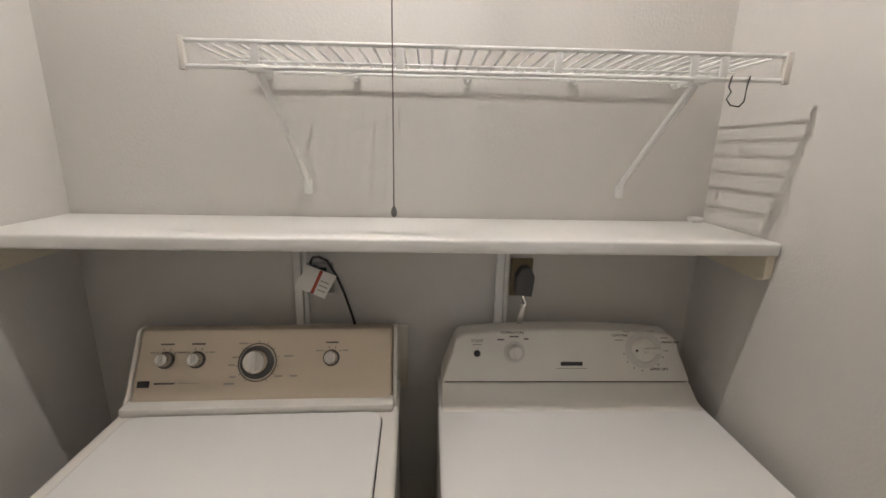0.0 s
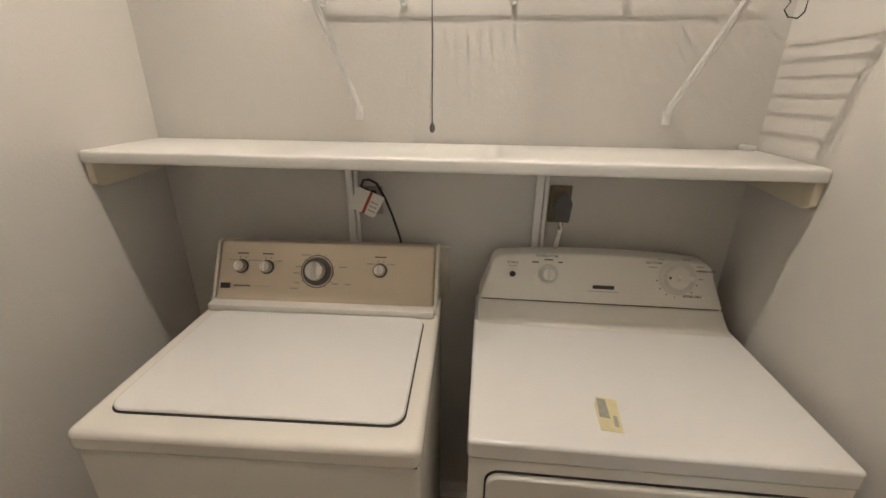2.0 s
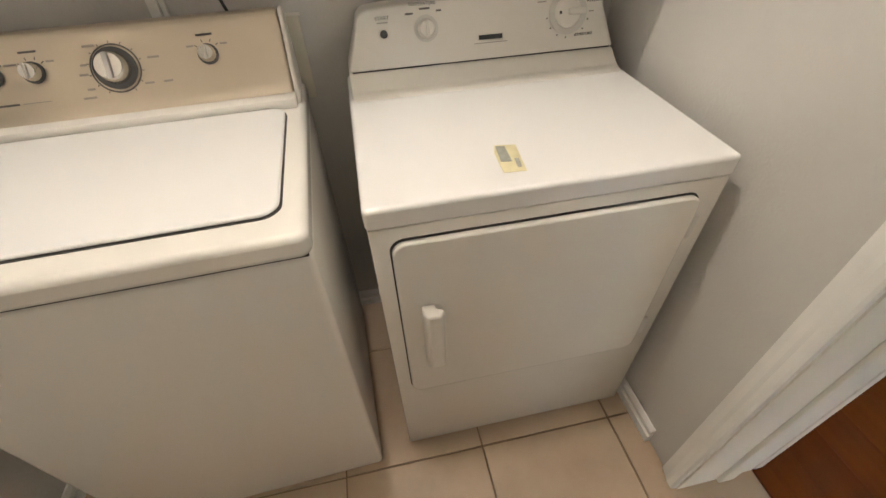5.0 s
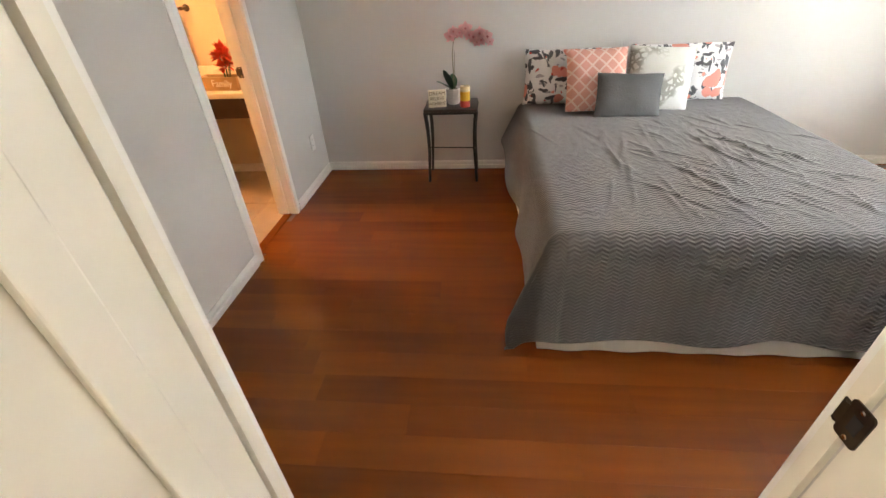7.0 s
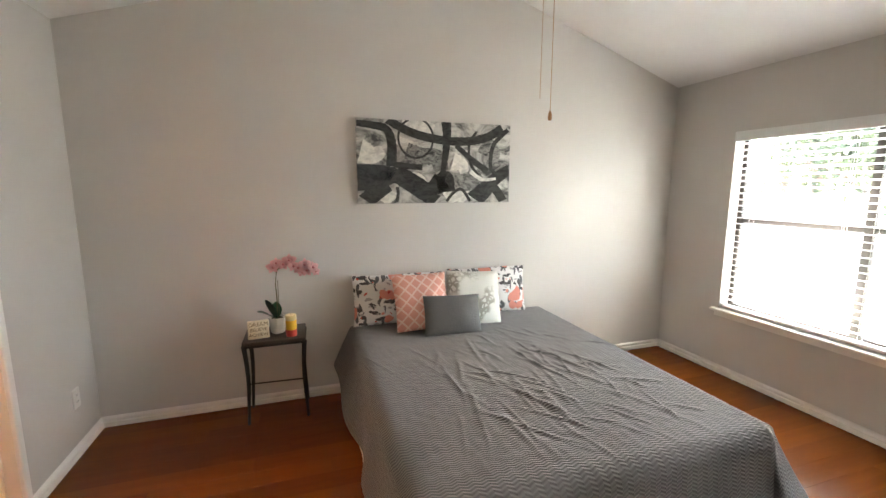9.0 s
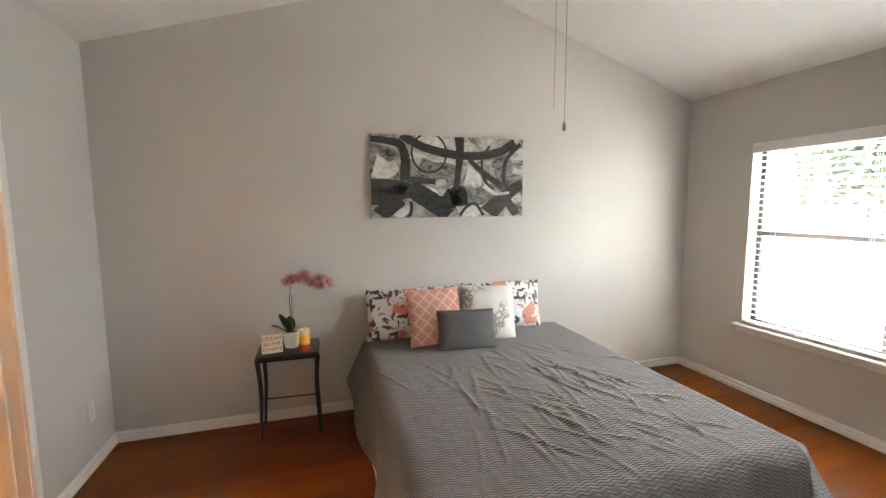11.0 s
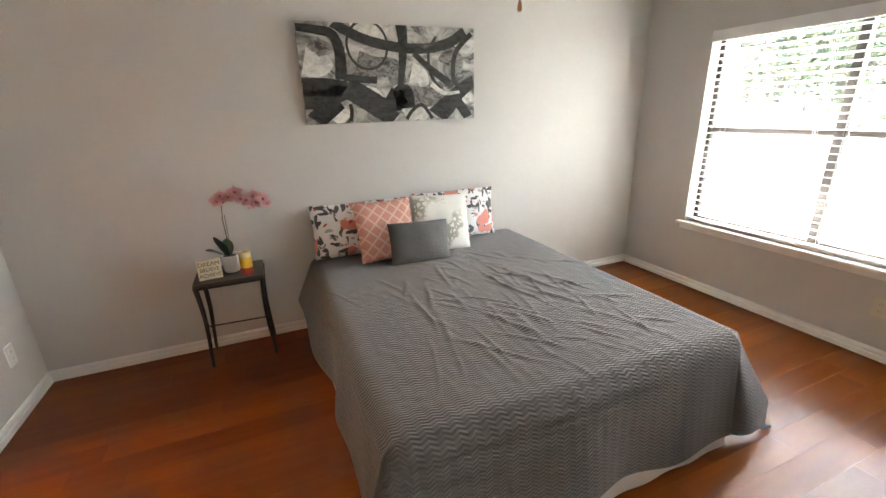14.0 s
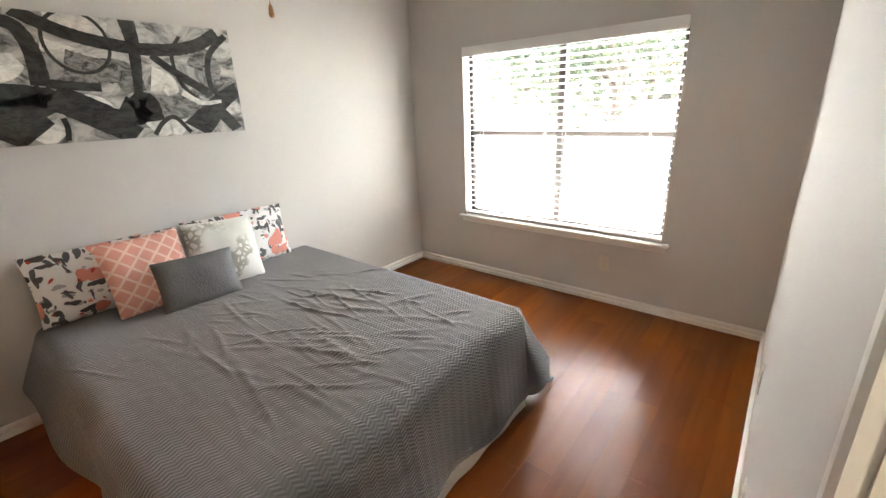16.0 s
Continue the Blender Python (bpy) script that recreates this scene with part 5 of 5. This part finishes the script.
stroke([(0.98, 0.06), (0.88, 0.26), (0.86, 0.52), (0.89, 0.62)], 0.06, BLACKP, 6, 0.05)
stroke([(0.62, 0.28), (0.72, 0.44), (0.84, 0.60)], 0.06, BLACKP, 6, 0.09)
stroke([(0.74, 0.98), (0.82, 0.84), (0.88, 0.72), (1.0, 0.56)], 0.26, BLACKP, 5, 0.12)
stroke([(0.86, 0.74), (0.92, 0.88), (0.96, 0.99)], 0.12, BLACKP, 6)
stroke([(0.22, 0.53), (0.32, 0.55), (0.40, 0.56)], 0.07, BLACKP, 6)
stroke([(0.56, 0.98), (0.60, 0.88), (0.66, 0.83), (0.72, 0.98)], 0.04, BLACKP, 7)
stroke([(0.235, 0.98), (0.245, 0.88), (0.24, 0.80)], 0.04, BLACKP, 7)
stroke([(0.72, 0.60), (0.80, 0.70), (0.90, 0.69)], 0.06, WHITEP, 8, 0.03)

# ---- ceiling fan with its pull chains ----
fan = thing("ceiling_fan", "white ceiling fan with hanging brass pull chains", "ceiling fan", "", (3.136, -0.560, 0))
FZ = RIDGE_Z - 0.005
part("canopy", lathe([(0.062, FZ + 0.005), (0.062, FZ - 0.03), (0.03, FZ - 0.06)]), FANW, fan)
part("rod", tube([(0, 0, FZ - 0.05), (0, 0, 2.86)], 0.012, 12), FANW, fan)
part("motor", lathe([(0.03, 2.87), (0.09, 2.85), (0.115, 2.81), (0.115, 2.75), (0.08, 2.71), (0.05, 2.69), (0.05, 2.64), (0.03, 2.625)]), FANW, fan)
for k in range(5):
    mm = pose(0, 0, 2.77, 0, 0, 72 * k + 20)
    bl_ = part("blade", prism(rounded(0.20, 0.66, -0.062, 0.062, 0.05, 5), "z", -0.003, 0.003), FANW, fan)
    bl_.matrix_basis = mm @ pose(0, 0, 0, 10, 0, 0)
    part("blade_arm", box(0.09, 0.24, -0.012, 0.012, -0.009, -0.0035, 0.002), BRASS, bl_)
part("pull_chain", tube([(0.0, -0.022, 2.66), (0.0, -0.022, 1.87)], 0.0016, 6), BRASS, fan)
part("pull_chain", tube([(0.02, 0.020, 2.66), (0.02, 0.022, 1.94)], 0.0014, 6), BRASS, fan)
part("chain_pull", lathe([(0.002, 0.045), (0.008, 0.03), (0.010, 0.008), (0.006, 0.0)], Matrix.Translation((0, -0.022, 1.842)), 14), mat("amber_wood_pull", (0.32, 0.15, 0.05), 0.4, vary=0.2, scale=40), fan)


# ---- outlets in the bedroom ----
def outlet(m, label, material):
    t = thing("wall_outlet", label, "outlet")
    t.matrix_basis = m
    part("plate", prism(rounded(-0.036, 0.036, -0.058, 0.058, 0.006, 3), "y", -0.006, 0), material, t)
    for z in (-0.02, 0.02):
        part("socket", prism(rounded(-0.016, 0.016, z - 0.014, z + 0.014, 0.008, 4), "y", -0.008, -0.0061), material, t)
        for x in (-0.006, 0.006):
            part("slot", box(x - 0.001, x + 0.001, -0.0085, -0.0081, z - 0.004, z + 0.005), DARK, t)
    return t


outlet(Matrix.Translation((4.20, BY1, 0.330)), "white duplex outlet on the grey wall", FANW)
outlet(Matrix.Translation((2.565, BY0, 0.318)) @ pose(0, 0, 0, 0, 0, 180), "almond duplex outlet under the window", ALMOND)
outlet(Matrix.Translation((BX0, -1.68, 0.33)) @ pose(0, 0, 0, 0, 0, 90), "white outlet on the partition wall", FANW)
outlet(Matrix.Translation((BX0, -0.95, 0.33)) @ pose(0, 0, 0, 0, 0, 90), "white cover plate on the partition wall", FANW)

# ---- bathroom ----
VX0, VZ, VY0 = 3.885, 0.785, BY1 + 0.135
va = thing("vanity", "cream vanity counter on a dark wooden base with knee space", "vanity")
part("countertop", box(VX0 - 0.02, BX1 - 0.014, VY0, BATH_Y1 - 0.002, VZ - 0.035, VZ, 0.006), COUNTER, va)
part("apron", box(VX0, BX1 - 0.03, VY0 + 0.002, 2.70, VZ - 0.17, VZ - 0.036, 0.003), DKWOOD, va)
part("cabinet", box(VX0 + 0.02, BX1 - 0.03, 2.70, BATH_Y1 - 0.004, 0.002, VZ - 0.036, 0.004), DKWOOD, va)
part("cabinet_door", box(VX0 + 0.003, VX0 + 0.019, 2.74, 3.26, 0.10, VZ - 0.07, 0.004), DKWOOD, va)
part("splash", box(BX1 - 0.030, BX1 - 0.0145, VY0, BATH_Y1 - 0.003, VZ + 0.0005, VZ + 0.08, 0.003), COUNTER, va)
bk = thing("wooden_box", "light wooden box with white script lettering and red flowers", "box", "", (4.00, 2.25, VZ))
bk.rotation_euler = (0, 0, radians(-6))
part("board", box(-0.055, -0.043, -0.15, 0.15, 0.001, 0.085, 0.003), BASKET, bk)
part("board", box(0.043, 0.055, -0.15, 0.15, 0.001, 0.085, 0.003), BASKET, bk)
part("end", box(-0.042, 0.042, -0.149, -0.137, 0.001, 0.083, 0.003), BASKET, bk)
part("end", box(-0.042, 0.042, 0.137, 0.149, 0.001, 0.083, 0.003), BASKET, bk)
part("bottom", box(-0.042, 0.042, -0.136, 0.136, 0.001, 0.010), BASKET, bk)
words("Family", 0.06, Matrix.Translation((-0.0556, -0.03, 0.045)) @ Matrix(((0, 0, -1, 0), (-1, 0, 0, 0), (0, 1, 0, 0), (0, 0, 0, 1))), PAPER, bk)
fl = thing("red_flowers", "bunch of red artificial flowers in the wooden box", "flowers", "", (3.99, 2.225, VZ))
fl.scale = (1.35, 1.35, 1.35)
r3 = random.Random(7)
for k in range(7):
    c = Vector((r3.uniform(-0.03, 0.02), r3.uniform(-0.06, 0.06), r3.uniform(0.10, 0.185)))
    bm = bmesh.new()
    for q in range(26):
        d = Vector((r3.gauss(-0.4, 0.7), r3.gauss(0, 0.8), r3.gauss(0.5, 0.6))).normalized()
        s = d.cross(Vector((0.3, 0.2, 1))).normalized() * 0.011
        e = d * r3.uniform(0.03, 0.055)
        bm.faces.new((bm.verts.new(c), bm.verts.new(c + e * 0.6 + s), bm.verts.new(c + e), bm.verts.new(c + e * 0.6 - s)))
    bmesh.ops.solidify(bm, geom=bm.faces[:], thickness=0.0012)
    part("flower", bm, REDF, fl)
    part("flower_stem", tube([(c.x, c.y, c.z), (0.0, c.y * 0.4, 0.012)], 0.002, 5), LEAF, fl)
folded = thing("folded_towel", "folded cream towel on the vanity counter", "towel", "", (4.05, 2.60, VZ))
for k in range(3):
    part("fold", box(-0.09, 0.09, -0.11, 0.11, 0.001 + 0.03 * k, 0.029 + 0.03 * k, 0.012, 3), WHITEF, folded)
tw = thing("towel_bar", "bronze towel bar on the bathroom wall", "towel bar")
TBX = BX1 - 0.012
part("bar", tube([(TBX - 0.06, 2.62, 1.25), (TBX - 0.06, 3.23, 1.25)], 0.008, 10), BRONZE, tw)
for y in (2.62, 3.23):
    part("post", lathe([(0.024, 0), (0.024, 0.008), (0.012, 0.014), (0.010, 0.066), (0.013, 0.070)], Matrix.Translation((TBX - 0.0005, y, 1.25)) @ pose(0, 0, 0, 0, -90, 0), 14), BRONZE, tw)


def hanging_towel():
    bm = bmesh.new()
    prev = None
    for i in range(31):
        y = 2.68 + 0.46 * i / 30
        col = []
        for k in range(23):
            q = k / 22
            if k <= 11:
                x, z = TBX - 0.075 - 0.006 * math.sin(i * 0.9) * (1 - k / 11), 0.84 + (1.252 - 0.84) * k / 11
            else:
                x, z = TBX - 0.045 + 0.003 * math.sin(i * 0.9), 1.252 - 0.36 * (k - 11) / 11
            if k == 11:
                x, z = TBX - 0.06, 1.2615
            col.append(bm.verts.new((x, y, z)))
        if prev:
            for a in range(22):
                bm.faces.new((prev[a], col[a], col[a + 1], prev[a + 1]))
        prev = col
    bmesh.ops.solidify(bm, geom=bm.faces[:], thickness=0.005)
    return bm


tagged(link("towel", hanging_towel(), TOWEL, None, "", True), "red-orange terry towel hanging on a bar", "towel")
# Out of view: a globe added as the assumed source of the warm light.
bl2 = thing("bathroom_lamp", "unseen frosted globe lamp assumed for the bathroom's warm light", "ceiling light", "", (3.54, 2.85, HL))
part("globe", lathe([(0.06, 0), (0.07, -0.02), (0.10, -0.06), (0.10, -0.11), (0.06, -0.16), (0.01, -0.18)]), BULBM, bl2)

# ---- outside ----
# Ground plane that also serves as a reflector below the window.
struct("ground", box(-600, 600, -600, BY0 - 0.16, -0.60, -0.35), BOUNCE_GROUND, "pale ground outside the window, kept light to bounce sun indoors")
fe = thing("fence", "weathered pale board fence across the yard", "fence", "", (0, -9.0, -0.35))
part("rail", box(-6, 10, 0.03, 0.07, 0.3, 0.38), FENCE, fe)
part("rail", box(-6, 10, 0.03, 0.07, 1.4, 1.48), FENCE, fe)
pk = None
for i in range(110):
    if pk is None:
        pk = part("picket", prism([(0, 0), (0.138, 0), (0.138, 1.72), (0.110, 1.78), (0.028, 1.78), (0, 1.72)], "y", 0, 0.02), FENCE, fe).data
        ob = fe.children[-1]
    else:
        ob = new("picket", pk)
        ob.parent = fe
    ob.location = (-6 + i * 0.145, 0, random.uniform(-0.02, 0.02))
hs = thing("house", "low neighbouring house with a brown shingle roof", "house", "", (3.5, -17, -0.35))
part("wall", box(-7, 4, -4, 0, 0, 2.6), SIDING, hs)
part("roof", prism([(-4.6, 2.5), (0.6, 2.5), (-2.0, 4.4)], "x", -7.4, 4.4), ROOFM, hs)
for x in (-5, -2, 1.5):
    w_ = part("window", box(x, x + 1.1, 0.0, 0.04, 0.9, 2.1), TRIM, hs)
    part("pane", box(x + 0.06, x + 1.04, 0.041, 0.046, 0.96, 2.04), DARK, w_)


def tree(loc, h, spread, seed):
    rr = random.Random(seed)
    t = thing("tree", "leafy yard tree with a spreading uneven crown", "tree", "yard trees", loc)
    bm = tube([(0, 0, 0), (0.05, 0.03, h * 0.3), (0.0, 0.1, h * 0.55)], 0.16, 10, None, 0.10)
    tips = []
    for k in range(9):
        a = rr.uniform(0, 6.28)
        s = Vector((0, 0.08, h * rr.uniform(0.3, 0.55)))
        e = s + Vector((math.cos(a) * spread * rr.uniform(0.5, 0.9), math.sin(a) * spread * rr.uniform(0.5, 0.9), h * rr.uniform(0.1, 0.4)))
        mid = (s + e) / 2 + Vector((0, 0, 0.15))
        bm = tube([s, mid, e], 0.06, 6, bm, 0.015)
        tips += [mid, e, (mid + e) / 2]
    part("trunk", bm, BARK, t)
    vs, fs = [], []
    for c in tips:
        for k in range(170):
            p = c + Vector((rr.gauss(0, 0.42), rr.gauss(0, 0.42), rr.gauss(0, 0.33)))
            a = Vector((rr.gauss(0, 1), rr.gauss(0, 1), rr.gauss(0, 0.6))).normalized() * rr.uniform(0.05, 0.10)
            b = a.cross(Vector((rr.gauss(0, 1), rr.gauss(0, 1), 1))).normalized() * a.length * 0.45
            i0 = len(vs)
            vs += [p - a, p + b, p + a, p - b]
            fs.append((i0, i0 + 1, i0 + 2, i0 + 3))
    me = bpy.data.meshes.new("crown")
    me.from_pydata([tuple(v) for v in vs], [], fs)
    me.materials.append(FOLI)
    ob = new("crown", me)
    ob.parent = t


tree((4.3, -8.4, -0.35), 4.6, 1.7, 3)
tree((6.3, -9.9, -0.35), 5.2, 1.8, 5)
tree((4.7, -12.5, -0.35), 6.0, 2.2, 9)
tree((8.6, -12.0, -0.35), 6.4, 2.4, 12)
tree((6.6, -13.6, -0.35), 6.2, 2.3, 17)
tree((11.0, -14.5, -0.35), 6.6, 2.5, 23)

# ---- floor pieces ----
def plank_mesh(w, l):
    bm = bmesh.new()
    e = 0.0004
    lo = [bm.verts.new((x, y, -0.006)) for x, y in ((0, 0), (w, 0), (w, l), (0, l))]
    mi = [bm.verts.new((x, y, -e)) for x, y in ((0, 0), (w, 0), (w, l), (0, l))]
    hi = [bm.verts.new((x, y, 0)) for x, y in ((e, e), (w - e, e), (w - e, l - e), (e, l - e))]
    for a, b in ((lo, mi), (mi, hi)):
        for i in range(4):
            j = (i + 1) % 4
            bm.faces.new((a[i], a[j], b[j], b[i]))
    bm.faces.new(hi)
    me = bpy.data.meshes.new("piece")
    bm.to_mesh(me)
    bm.free()
    return me


PW_ = 0.128
rp = random.Random(11)
x = BX0 - 0.014
while x < BX1 - 0.005:
    w = min(PW_, BX1 - x)
    y = BY0 - rp.uniform(0, 0.9)
    while y < BY1 + 0.05:
        l = rp.choice((1.22, 1.22, 0.9, 0.62))
        a, b = max(y, BY0 + 0.001), min(y + l, BY1 + (0.045 if HX0 < x < HX1 - PW_ else 0.0))
        if b - a > 0.03:
            me = plank_mesh(w - 0.0001, b - a - 0.0001)
            me.materials.append(PLANK)
            ob = new("plank", me)
            ob.location = (x, a, 0)
            ob.parent = floor_b
        y += l
    x += PW_


def tiles(parent, x0, x1, y0, y1, ox, oy, p):
    i0, i1 = math.floor((x0 - ox) / p), math.ceil((x1 - ox) / p)
    j0, j1 = math.floor((y0 - oy) / p), math.ceil((y1 - oy) / p)
    for i in range(i0, i1):
        for j in range(j0, j1):
            a, b = max(x0, ox + i * p) + 0.003, min(x1, ox + (i + 1) * p) - 0.003
            c, d = max(y0, oy + j * p) + 0.003, min(y1, oy + (j + 1) * p) - 0.003
            if b - a < 0.02 or d - c < 0.02:
                continue
            me = plank_mesh(b - a, d - c)
            me.materials.append(TILE)
            ob = new("tile", me)
            ob.location = (a, c, rp.uniform(-0.0006, 0.0006))
            ob.parent = parent


tiles(floor_l, LX0, BX0 - 0.03, LY0, LY1, 0.754, 0.672, 0.413)
tiles(floor_h, BATH_X0, BX1, BY1 + 0.085, BATH_Y1, 3.42, 2.10, 0.413)
